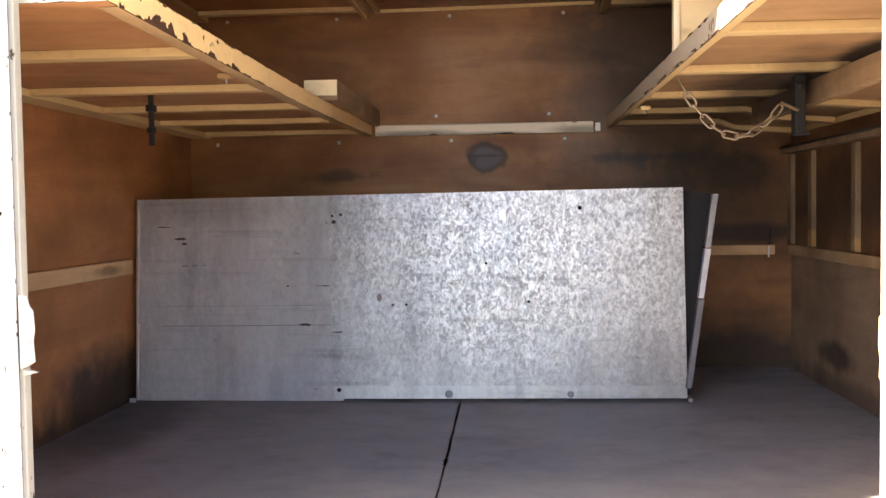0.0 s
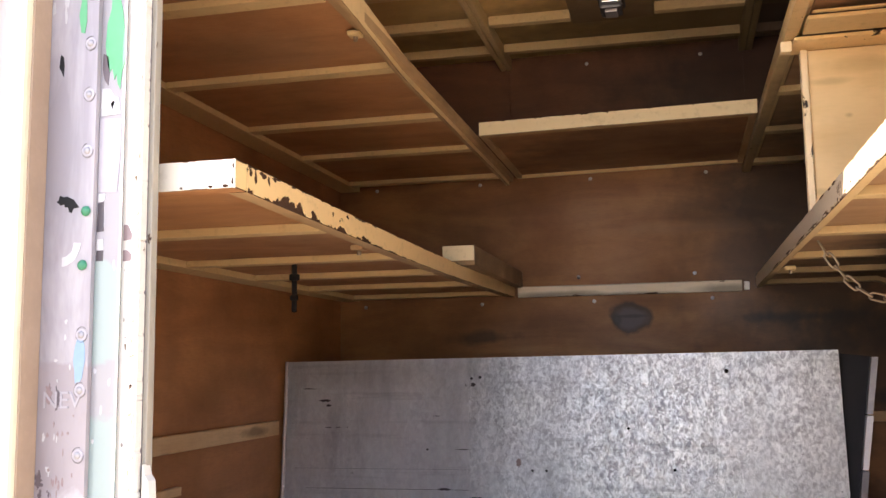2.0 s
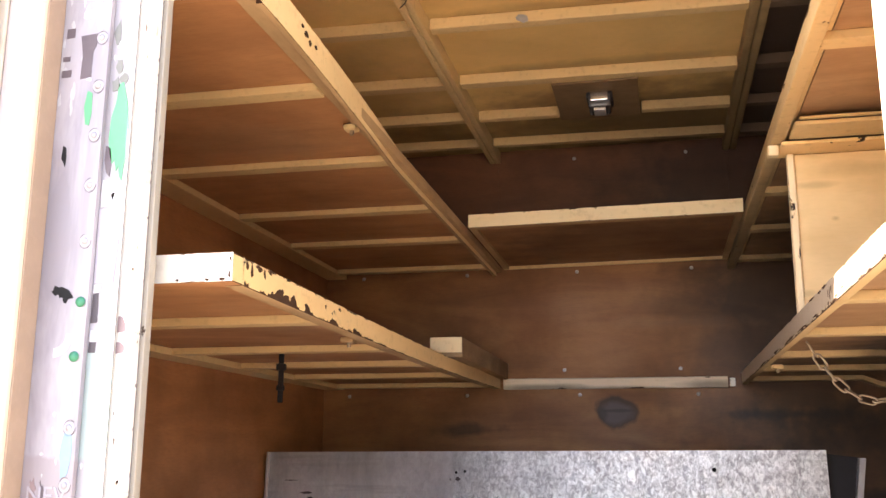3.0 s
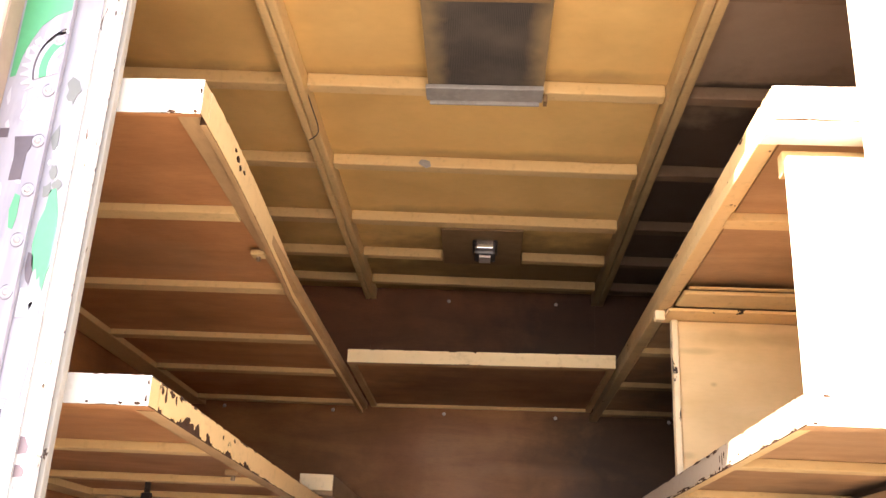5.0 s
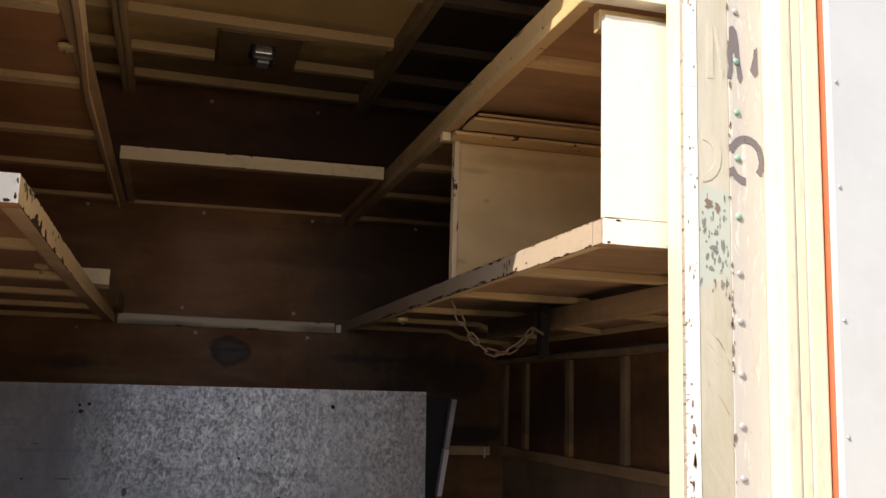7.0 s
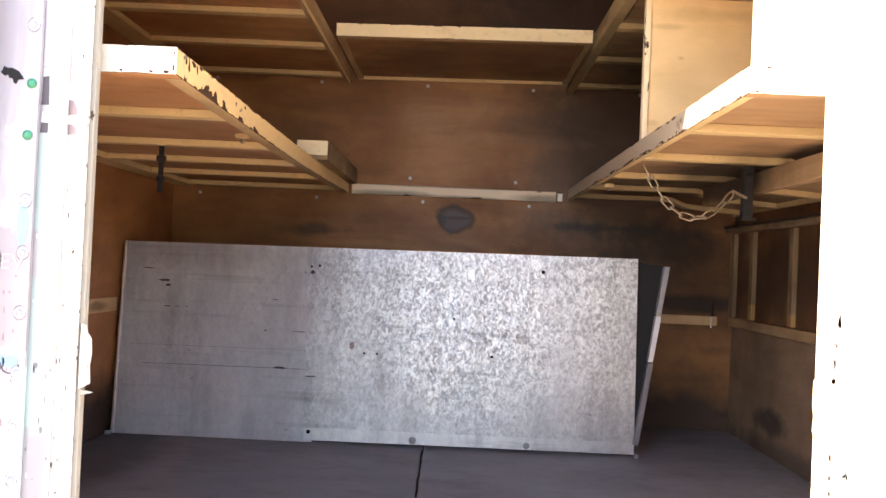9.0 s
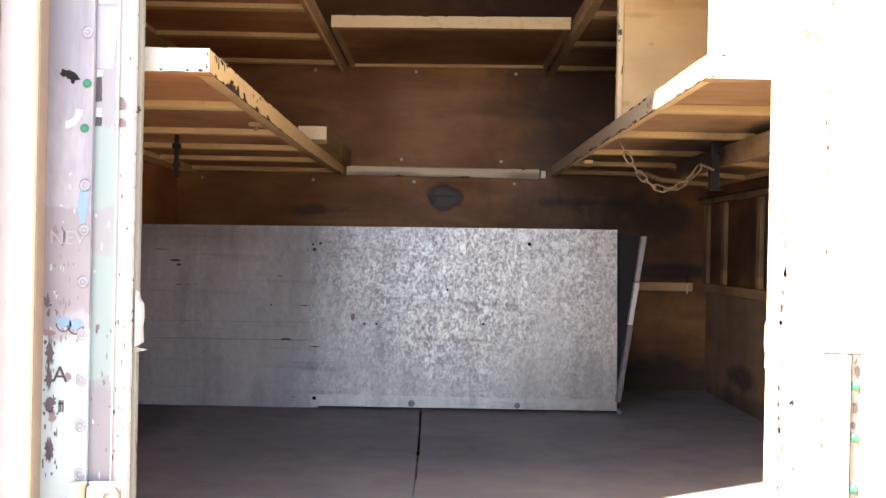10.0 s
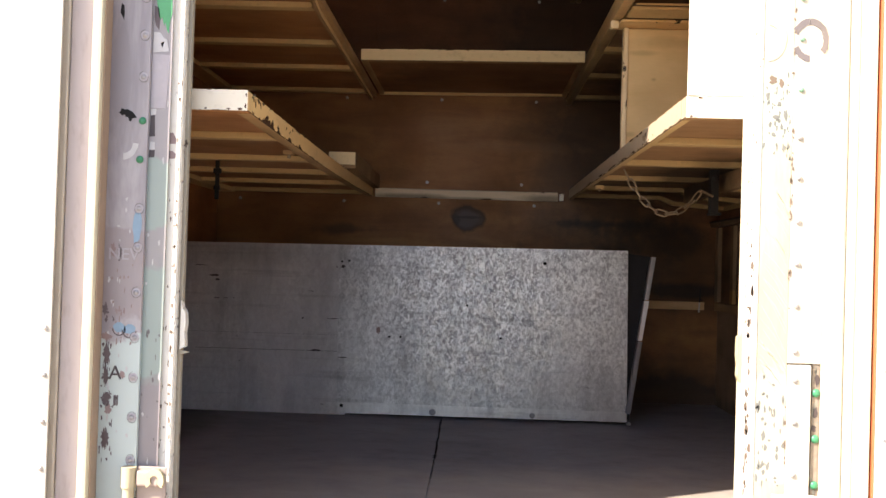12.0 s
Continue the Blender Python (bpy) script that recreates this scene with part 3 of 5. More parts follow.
def outline(bm, pts, y, depth):
    """A flat piece with the outline pts (x, z), its face at y, depth thick."""
    f = bm.faces.new([bm.verts.new((px, y, pz)) for px, pz in pts])
    r = bmesh.ops.extrude_face_region(bm, geom=[f])
    for v in r["geom"]:
        if isinstance(v, bmesh.types.BMVert):
            v.co.y += depth
    return bm


def ragged(cx, cz, rx, rz, n=14, rough=0.3, seed=1):
    rnd = random.Random(seed)
    return [(cx + rx * math.cos(a) * (1 + rnd.uniform(-rough, rough)), cz + rz * math.sin(a) * (1 + rnd.uniform(-rough, rough)))
            for a in (2 * math.pi * i / n for i in range(n))]


def arc_piece(bm, cx, cz, r0, r1, a0, a1, y, depth, n=16, rough=0.06, seed=1):
    """A flat curved band of a ring from a0 to a1 degrees, with worn edges."""
    rnd = random.Random(seed)
    aa = [radians(a0 + (a1 - a0) * i / n) for i in range(n + 1)]
    pts = [(cx + r1 * math.cos(a) * (1 + rnd.uniform(-rough, rough)), cz + r1 * 1.2 * math.sin(a)) for a in aa]
    pts += [(cx + r0 * math.cos(a) * (1 + rnd.uniform(-rough, rough)), cz + r0 * 1.2 * math.sin(a)) for a in reversed(aa)]
    return outline(bm, pts, y, depth)


def lettering(name, text, size, at, material, parent, label=""):
    """Flat letters that face the camera's side, standing at at."""
    cu = bpy.data.curves.new(name, "FONT")
    cu.body, cu.size, cu.extrude = text, size, 0.0006
    tmp = bpy.data.objects.new(name, cu)
    scene.collection.objects.link(tmp)
    bpy.context.view_layer.update()
    me = bpy.data.meshes.new_from_object(tmp.evaluated_get(bpy.context.evaluated_depsgraph_get()))
    bpy.data.objects.remove(tmp)
    me.materials.clear()
    me.materials.append(material)
    me.transform(pose(*at, 90, 0, 0))
    ob = new(name, me)
    ob.parent = parent
    return tagged(ob, label)


# ---- plan: the cargo box of a truck ----
LEFT, RIGHT, BACK, CEIL, FLOOR = -1.17, 1.165, 2.560, 1.917, 0.027
GROUND = -0.85

# ground, one sheet to the horizon
bm = bmesh.new()
bmesh.ops.create_grid(bm, x_segments=2, y_segments=2, size=600, matrix=Matrix.Translation((0, 0, GROUND)))
solid("ground", bm, M_GROUND, "dry dusty light-brown earth yard", "ground", kind="structure")

# floor: two sheets with a broken joint
floor = thing("floor", (0, 1.3, 0), "dark grey worn floor sheets, pale where trodden", "floor", kind="structure")
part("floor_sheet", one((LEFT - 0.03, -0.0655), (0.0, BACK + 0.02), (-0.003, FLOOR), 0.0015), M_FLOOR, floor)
part("floor_sheet", one((-0.0645, RIGHT + 0.03), (0.0, BACK + 0.02), (-0.003, FLOOR), 0.0015), M_FLOOR, floor)
part("floor_bed", one((LEFT - 0.03, RIGHT + 0.03), (0.0, BACK + 0.02), (-0.10, -0.005)), M_SEAM, floor)
rnd = random.Random(5)
for y0, y1, w in ((1.20, 1.86, 0.0065), (1.12, 1.19, 0.011), (0.84, 1.11, 0.003)):
    bm = bmesh.new()
    n = 10
    pts = []
    for i in range(n + 1):
        yy = y0 + (y1 - y0) * i / n
        pts.append((-0.069 + (1.83 - yy) * 0.008 + rnd.uniform(-0.0018, 0.0018), yy, w * rnd.uniform(0.5, 1.1)))
    lo = [bm.verts.new((x - ww / 2, y, FLOOR + 0.0012)) for x, y, ww in pts]
    hi = [bm.verts.new((x + ww / 2, y, FLOOR + 0.0012)) for x, y, ww in pts]
    for i in range(n):
        bm.faces.new((lo[i], hi[i], hi[i + 1], lo[i + 1]))
    bmesh.ops.solidify(bm, geom=list(bm.faces), thickness=0.001)
    part("joint_filler", bm, M_SEAM, floor, "blackened open joint")
hold(floor)

# front bulkhead: three plywood panels with butt joints, bolts
wall = thing("wall_back", (0, BACK, 0), "brown varnished plywood bulkhead with bolts and black stains", "wall", kind="structure")
for x0, x1 in ((LEFT, -0.44201), (-0.44199, 0.46499), (0.46501, RIGHT)):
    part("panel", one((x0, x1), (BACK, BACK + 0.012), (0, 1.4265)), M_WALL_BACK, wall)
    part("panel", one((x0, x1), (BACK, BACK + 0.012), (1.4272, CEIL), 0.001), M_WALL_TOP, wall, "red-brown plywood darkened for the dim space above the shelf")
part("backing", one((LEFT - 0.03, RIGHT + 0.03), (BACK + 0.013, BACK + 0.05), (-0.1, 2.0)), M_SEAM, wall)
bolt_bm = dome(bmesh.new(), (0, 0, 0), 0.0075)
bolt_me = mesh_of("bolt", bolt_bm, M_BOLT)
for z, xs in ((1.401, (-1.01, -0.573, -0.131, 0.308, 0.75)), (1.015, (-0.188, 0.250)), (0.919, (-1.06, -0.573, -0.131, 0.311)), (1.868, (-0.131, 0.308))):
    for x in xs:
        b = new("bolt", bolt_me)
        b.location, b.parent = (x, BACK - 0.001, z), wall
hold(wall)

# side walls
wall = thing("wall_left", (LEFT, 1.3, 0), "orange-brown varnished plywood side wall with dark patches near the floor", "wall", kind="structure")
for y0, y1 in ((0.1, 1.3195), (1.3197, BACK)):
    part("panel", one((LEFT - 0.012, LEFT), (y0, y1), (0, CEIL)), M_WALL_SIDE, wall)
part("outer_skin", one((LEFT - 0.06, LEFT - 0.013), (0.0, BACK + 0.05), (-0.1, 2.0)), M_SKIN, wall)
hold(wall)
wall = thing("wall_right", (RIGHT, 1.3, 0), "brown plywood side wall, dusty grey below the batten", "wall", kind="structure")
for y0, y1 in ((0.1, 1.318), (1.321, BACK)):
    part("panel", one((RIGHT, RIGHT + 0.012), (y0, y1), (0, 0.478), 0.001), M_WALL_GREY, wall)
    part("panel", one((RIGHT, RIGHT + 0.012), (y0, y1), (0.482, CEIL), 0.001), M_WALL_DARK, wall)
part("outer_skin", one((RIGHT + 0.013, RIGHT + 0.06), (0.0, BACK + 0.05), (-0.1, 2.0)), M_SKIN, wall)
hold(wall)

# ceiling in one mesh: boards and cross ribs
bm = bmesh.new()
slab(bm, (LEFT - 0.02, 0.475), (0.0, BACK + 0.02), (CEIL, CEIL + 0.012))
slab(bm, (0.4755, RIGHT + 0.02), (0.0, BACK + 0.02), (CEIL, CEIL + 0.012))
# Right bays and ribs take the dimmed copies.
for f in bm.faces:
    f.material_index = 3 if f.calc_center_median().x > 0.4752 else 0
done = set(bm.faces)
for y0, y1 in ((0.418, 0.455), (0.850, 0.889), (1.300, 1.340), (1.728, 1.774), (2.074, 2.110), (2.383, 2.415)):
    for x0, x1 in ((LEFT, -0.478), (-0.431, 0.449), (0.501, RIGHT)):
        spans = [(x0, x1)]
        if x0 == -0.431 and y0 == 2.074:
            spans = [(x0, -0.142), (0.148, x1)]
        for a, b in spans:
            slab(bm, (a, b), (y0, y1), (1.882, CEIL - 0.001), 0.004)
            for v in {q for f in set(bm.faces) - done for q in f.verts}:
                v.co.y += 0.026 * v.co.x
            for f in set(bm.faces) - done:
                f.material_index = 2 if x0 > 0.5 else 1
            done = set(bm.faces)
solid("ceiling", bm, [M_CEIL, M_SLAT, M_RIB_DIM, M_CEIL_DIM_GREY], "tan painted board ceiling with cream wooden cross ribs", "ceiling", kind="structure")
solid("roof", one((LEFT - 0.06, RIGHT + 0.06), (-0.02, BACK + 0.05), (CEIL + 0.014, 2.01), 0.01), M_ROOF, "plain pale metal roof skin of the box", "roof", kind="structure")
for name, xs in (("trim_1", ((-0.477, -0.4555), (-0.4535, -0.432))), ("trim_2", ((0.450, 0.4740), (0.4760, 0.500)))):
    rail = thing(name, (xs[0][0], 1.3, 1.865), "long double cream ceiling rail over the shelf edge", "trim", kind="structure")
    for a, b in xs:
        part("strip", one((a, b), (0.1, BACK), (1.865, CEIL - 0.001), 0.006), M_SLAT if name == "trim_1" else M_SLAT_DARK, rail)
    hold(rail)

# battens on the walls
solid("trim_3", one((LEFT + 0.001, LEFT + 0.020), (0.10, 1.90), (0.452, 0.500), 0.003), M_BATTEN, "pale worn wooden rubbing batten on the plywood wall", "batten", kind="structure")
solid("trim_4", one((-0.9, 1.10), (BACK - 0.020, BACK - 0.001), (0.462, 0.499), 0.003), M_BATTEN, "dusty wooden rubbing batten on the bulkhead", "batten", kind="structure")
solid("trim_5", one((RIGHT - 0.022, RIGHT - 0.001), (0.10, 2.535), (0.463, 0.500), 0.003), M_OLDWOOD, "dusty grey wooden rubbing batten on the side wall", "batten", kind="structure")
for i, (y0, y1) in enumerate(((0.943, 0.983), (1.38, 1.42), (1.817, 1.857), (2.252, 2.292), (2.50, 2.55))):
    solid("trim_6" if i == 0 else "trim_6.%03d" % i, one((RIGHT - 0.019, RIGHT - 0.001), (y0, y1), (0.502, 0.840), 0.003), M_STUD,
          "upright unpainted wooden stud on the plywood wall", "stud", "studs of the side wall", "structure")
root = thing("trim_7", (RIGHT, 1.4, 0.842), "dusty wooden rail above the studs, black strip for the gap over it", "rail", kind="structure")
part("rail", one((RIGHT - 0.045, RIGHT - 0.001), (0.3, 2.55), (0.842, 0.8605), 0.003), M_STUD, root)
# The shaded gap above the rail is drawn as a black strip.
part("cap", one((RIGHT - 0.050, RIGHT - 0.001), (0.3, 2.55), (0.861, 0.868), 0.002), M_RAIL, root)
hold(root)


# ---- shelves ----
def paint_layer(parent, along, face, out, a0, a1, z0, z1, top, low, seed, material, much=0.4):
    """A skin of paint on a beam's face, torn back from its upper and lower edges; top and low give the deepest tear at 0..1 of the way."""
    rnd = random.Random(seed)

    def edge(base, sign, depth):
        pts, a = [(a0, base)], a0 + 0.001
        while a < a1 - 0.004:
            s = (a - a0) / (a1 - a0)
            big = noise.noise(Vector((a * 24, seed * 3.7, sign * 5.1)))
            small = noise.noise(Vector((a * 150, seed * 1.9, sign * 2.3)))
            d = depth(s) * min(1.0, max(0.05, 1.3 * big + 0.9 * small + much - 0.55 + rnd.uniform(-0.15, 0.15)))
            pts.append((a, base + sign * d))
            a += rnd.uniform(0.0022, 0.0055)
        return pts + [(a1, base)]
    pts = edge(z0, 1, low) + edge(z1, -1, top)[::-1]
    bm = bmesh.new()
    put = (lambda a, z: (face, a, z)) if along == "y" else (lambda a, z: (a, face, z))
    f = bm.faces.new([bm.verts.new(put(a, z)) for a, z in pts])
    r = bmesh.ops.extrude_face_region(bm, geom=[f])
    for v in r["geom"]:
        if isinstance(v, bmesh.types.BMVert):
            v.co[0 if along == "y" else 1] += out * 0.0016
    bmesh.ops.triangulate(bm, faces=list(bm.faces))
    return part("paint_layer", bm, material, parent, "paint torn back from the beam's edges")


def chips(parent, along, face, out, spots, material, rough=0.5):
    """Spots where the paint has come off inside a face: (place along, height, half length, half height)."""
    for i, (a, z, ra, rz) in enumerate(spots):
        bm = bmesh.new()
        f = bm.faces.new([bm.verts.new((face, q, h) if along == "y" else (q, face, h)) for q, h in ragged(a, z, ra, rz, 11, rough, 300 + i)])
        r = bmesh.ops.extrude_face_region(bm, geom=[f])
        for v in r["geom"]:
            if isinstance(v, bmesh.types.BMVert):
                v.co[0 if along == "y" else 1] += out * 0.0021
        part("paint_chip", bm, material, parent)


def fade(near, far, reach=0.4):
    return lambda s: far + (near - far) * max(0.0, 1 - s / reach)


def bend(ob, shift, step, across=()):
    """Cut a mesh across y, and at the places across along x, and move its vertices by shift(co) = (dx, dz)."""
    bm = bmesh.new()
    bm.from_mesh(ob.data)
    ys = [v.co.y for v in bm.verts]
    y = min(ys) + step
    while y < max(ys):
        bmesh.ops.bisect_plane(bm, geom=list(bm.verts) + list(bm.edges) + list(bm.faces), plane_co=(0, y, 0), plane_no=(0, 1, 0))
        y += step
    for x in across:
        bmesh.ops.bisect_plane(bm, geom=list(bm.verts) + list(bm.edges) + list(bm.faces), plane_co=(x, 0, 0), plane_no=(1, 0, 0))
    for v in bm.verts:
        dx, dz = shift(v.co.copy())
        v.co.x, v.co.z = v.co.x + dx, v.co.z + dz
    bm.to_mesh(ob.data)
    bm.free()


def shelf(name, side, x_in, y_front, z0, z1, spars, label, worn, front, top, low, seed, much=0.4, under=None, wide=0.036, bow=None, rebate=None, base=None, bare=(), spar_in=None, front_bare=(), sag=None, ledge=0.085):
    """A shelf along a side wall: edge beam, front beam, spars, board, wall ledge; bow bends the edge beam, rebate is the underside of a deeper edge board."""
    wall_x = LEFT if side < 0 else RIGHT
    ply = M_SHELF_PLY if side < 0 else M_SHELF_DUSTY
    root = thing(name, (x_in, y_front, z0), label, "shelf", "shelves of the cargo box")

    def pair(a, b):
        return (min(a, b), max(a, b))
    thick = 0.012 if rebate else wide
    edge = part("edge_beam", beam(pair(x_in, x_in + side * thick), (y_front + 0.037, BACK - 0.002), (z0, z1)), (M_CORE, under or M_UNDER), root, "dark wooden beam, bare below")
    skin = paint_layer(edge, "y", x_in, -side, y_front + 0.038, BACK - 0.003, z0 + 0.0012, z1 - 0.0012, top, low, seed, worn, much)
    chips(edge, "y", x_in, -side, bare, M_CORE)
    if bow:
        for ob in (edge, skin):
            bend(ob, lambda co: (side * bow(co.y - y_front)[0], bow(co.y - y_front)[1]), 0.04)
    if rebate:
        part("edge_rail", one(pair(x_in + side * 0.0125, x_in + side * wide), (y_front + 0.0125, BACK - 0.002), (rebate, rebate + 0.024), 0.002), M_UNDER, root, "bare rail behind the edge board")
    front_thick = 0.012 if rebate else 0.036
    front_beam = part("front_beam", beam(pair(x_in, wall_x - side * 0.002), (y_front, y_front + front_thick), (z0, z1)), (M_CORE, ply), root, "dark wooden beam, bare below")
    xa, xb = pair(x_in, wall_x - side * 0.003)
    tear = (lambda s: 0.0006 + 0.003 * max(0.0, s - 0.8) / 0.2) if side < 0 else (lambda s: 0.0006 + 0.003 * max(0.0, 0.2 - s) / 0.2)
    paint_layer(front_beam, "x", y_front, -1, xa + 0.0005, xb, z0 + 0.0006, z1 - 0.0006, tear, tear, seed + 20, front, 0.6)
    chips(front_beam, "x", y_front, -1, front_bare, M_CORE)
    part("paint_end", one(pair(x_in, x_in - side * 0.0008), (y_front + 0.001, y_front + 0.036), (z0 + 0.002, z1 - 0.003)), worn, front_beam)
    low_z = base or z0 + 0.001
    spar_x = spar_in or x_in + side * (wide + 0.001)
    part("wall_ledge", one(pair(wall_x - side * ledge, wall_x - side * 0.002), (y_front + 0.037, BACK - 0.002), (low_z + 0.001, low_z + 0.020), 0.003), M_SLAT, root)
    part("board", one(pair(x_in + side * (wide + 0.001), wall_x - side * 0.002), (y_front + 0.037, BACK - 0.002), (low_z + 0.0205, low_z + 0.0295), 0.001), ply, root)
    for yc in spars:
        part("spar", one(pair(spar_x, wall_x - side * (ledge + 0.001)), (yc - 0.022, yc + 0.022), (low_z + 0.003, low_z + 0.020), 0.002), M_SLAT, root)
    if sag:
        for ob in root.children:
            if ob.name.split(".")[0] in ("spar", "board", "wall_ledge"):
                bend(ob, sag, 0.12, (0.870, 0.930))
    hold(root)
    return root


shelf("shelf", -1, -0.442, 0.112, 0.944, 0.989, (0.62, 1.15, 1.58, 2.02, 2.50), "lower plywood shelf with a badly chipped cream beam and slats", M_CREAM_WORN, M_CREAM_LIT, fade(0.009, 0.0025, 0.35), fade(0.019, 0.0035, 0.34), 1, 0.75, wide=0.030, front_bare=((-0.458, 0.9485, 0.006, 0.0025), (-0.446, 0.955, 0.002, 0.004), (-0.482, 0.948, 0.003, 0.002), (-0.4445, 0.978, 0.0015, 0.004), (-0.53, 0.948, 0.003, 0.0015)), bow=lambda d: (0.0, -0.011 * math.sin(math.pi * min(1.0, d / 2.44))),
      bare=((0.160, 0.978, 0.006, 0.006), (0.178, 0.972, 0.005, 0.008), (0.205, 0.981, 0.010, 0.005), (0.228, 0.976, 0.004, 0.007), (0.250, 0.983, 0.009, 0.004), (0.300, 0.957, 0.012, 0.006), (0.355, 0.954, 0.010, 0.007), (0.330, 0.983, 0.008, 0.003), (0.420, 0.949, 0.014, 0.006), (0.52, 0.966, 0.004, 0.004), (0.60, 0.972, 0.007, 0.003), (0.70, 0.944, 0.012, 0.004)))
shelf("shelf", 1, 0.471, 0.113, 0.953, 0.999, (0.58, 1.085, 1.59, 2.04, 2.47), "lower plywood shelf with grey-cream beam, chain hanging below", M_GREYWHITE, M_CREAM_LIT, fade(0.004, 0.003, 0.4), fade(0.008, 0.0055, 0.35), 2, 0.75, M_SLAT, wide=0.018, front_bare=((0.482, 0.957, 0.004, 0.002), (0.50, 0.995, 0.006, 0.0015), (0.60, 0.9565, 0.007, 0.0015)), ledge=0.012, sag=lambda co: (0.0, -(0.024 * min(1.0, max(0.0, co.x - 0.870) / 0.06) + 0.075 * max(0.0, co.x - 0.930)) * min(1.0, max(0.0, (co.y - 0.45) / 0.6))),
      bare=((0.605, 0.978, 0.0025, 0.007), (0.588, 0.974, 0.0022, 0.008), (0.572, 0.981, 0.0025, 0.006), (0.610, 0.960, 0.006, 0.003), (0.640, 0.995, 0.022, 0.0025), (0.70, 0.994, 0.016, 0.0022), (0.80, 0.996, 0.03, 0.002), (0.95, 0.9585, 0.06, 0.0022), (1.15, 0.958, 0.09, 0.0022), (1.45, 0.9585, 0.06, 0.0025), (1.75, 0.958, 0.08, 0.002), (0.76, 0.959, 0.03, 0.002), (0.53, 0.962, 0.008, 0.002), (0.47, 0.966, 0.006, 0.002)))
shelf("shelf", -1, -0.424, 0.096, 1.399, 1.460, (0.54, 1.025, 1.515, 1.945, 2.45), "upper plywood shelf with cream slats and chipped beam", M_CREAM_GOLD, M_CREAM_LIT, fade(0.006, 0.001), fade(0.004, 0.002, 0.6), 3, bare=((0.305, 1.440, 0.006, 0.003), (0.325, 1.432, 0.009, 0.004), (0.345, 1.424, 0.004, 0.005), (0.375, 1.428, 0.005, 0.003)), wide=0.047, front_bare=((-0.433, 1.404, 0.004, 0.003), (-0.470, 1.4025, 0.008, 0.002), (-0.427, 1.44, 0.0015, 0.005)), bow=lambda d: (0.031 * min(1.0, max(0.0, d - 0.1) / 0.85) ** 1.5, -0.006 * min(1.0, d)), rebate=1.4085, base=1.401)
high_right = shelf("shelf", 1, 0.457, 0.097, 1.414, 1.472, (0.483, 1.49, 1.945, 2.43), "upper plywood shelf with chipped cream beam above a cupboard box", M_OCHRE, M_CREAM_LIT, fade(0.005, 0.002), fade(0.011, 0.005, 0.6), 4, 0.4, M_SLAT, wide=0.030, base=1.393, spar_in=0.4705,
      bare=((0.30, 1.421, 0.010, 0.004), (0.36, 1.424, 0.005, 0.006), (0.43, 1.419, 0.016, 0.003), (0.55, 1.426, 0.006, 0.004), (0.68, 1.420, 0.012, 0.003), (0.28, 1.466, 0.012, 0.003), (0.50, 1.467, 0.02, 0.002), (0.85, 1.465, 0.015, 0.003)))
part("edge_rail", one((0.441, 0.470), (0.1345, BACK - 0.002), (1.391, 1.4132), 0.003), M_OCHRE, high_right, "ochre rail below the edge beam")
lip = part("front_lip", one((0.441, RIGHT - 0.003), (0.0965, 0.134), (1.389, 1.4132), 0.003), M_CREAM_LIT, high_right, "lower lip in the same paled cream")
part("bare_patch", outline(bmesh.new(), [(0.452, 1.391), (0.516, 1.393), (0.518, 1.409), (0.500, 1.411), (0.488, 1.404), (0.454, 1.406)], 0.0952, 0.001), M_FLANGE_MID, lip, "bare grey patch in the paint")
hold(high_right)
bpy.context.view_layer.update()
lip.children[0].matrix_parent_inverse = lip.matrix_world.inverted()

# shelf across the bulkhead
root = thing("shelf", (0.01, 1.804, 1.41), "high plywood shelf across the bulkhead with chipped cream front beam", "shelf", "shelves of the cargo box")
edge = part("front_beam", beam((-0.421, 0.446), (1.810, 1.845), (1.418, 1.464)), (M_CORE, M_UNDER), root, "dark wooden beam")
paint_layer(edge, "x", 1.810, -1, -0.420, 0.445, 1.4192, 1.4628, lambda s: 0.007, lambda s: 0.005, 5, M_CREAM, 0.25)
part("board", one((-0.421, 0.446), (1.846, BACK - 0.002), (1.431, 1.441), 0.001), M_SHELF_PLY, root)
part("wall_ledge", one((-0.421, 0.446), (BACK - 0.016, BACK - 0.002), (1.418, 1.4305), 0.002), M_SLAT, root)
part("side_ledge", one((-0.4205, -0.398), (1.846, BACK - 0.017), (1.418, 1.4305), 0.002), M_UNDER, root)
part("side_ledge", one((0.424, 0.4455), (1.846, BACK - 0.017), (1.418, 1.4305), 0.002), M_UNDER, root)
# the shelf sags towards one end
for ob in root.children_recursive:
    for v in ob.data.vertices:
        v.co.z += 0.010 * (v.co.x + 0.421) / 0.867
hold(root)

# white strip on the bulkhead between the lower shelves
root = thing("trim_8", (0.0, BACK, 0.938), "white-painted wooden strip screwed to the bulkhead", "trim", kind="structure")
part("strip", one((-0.427, 0.419), (BACK - 0.014, BACK - 0.001), (0.941, 0.983), 0.003), M_STRIP, root)
part("end_clip", one((0.426, 0.446), (BACK - 0.012, BACK - 0.001), (0.945, 0.977), 0.003), M_WHITE_FLAKE, root)
hold(root)

# timber lying on the lower shelf
root = thing("timber", (-0.46, 2.0, 0.988), "loose sawn timber lying on the lower shelf edge", "timber")
part("beam", one((-0.510, -0.408), (1.656, BACK - 0.004), (0.981, 1.0425), 0.003), M_OLDWOOD, root)
part("end_cap", one((-0.508, -0.410), (1.650, 1.6555), (0.9955, 1.0415), 0.001), M_CREAM, root, "cream-painted end face")
hold(root)


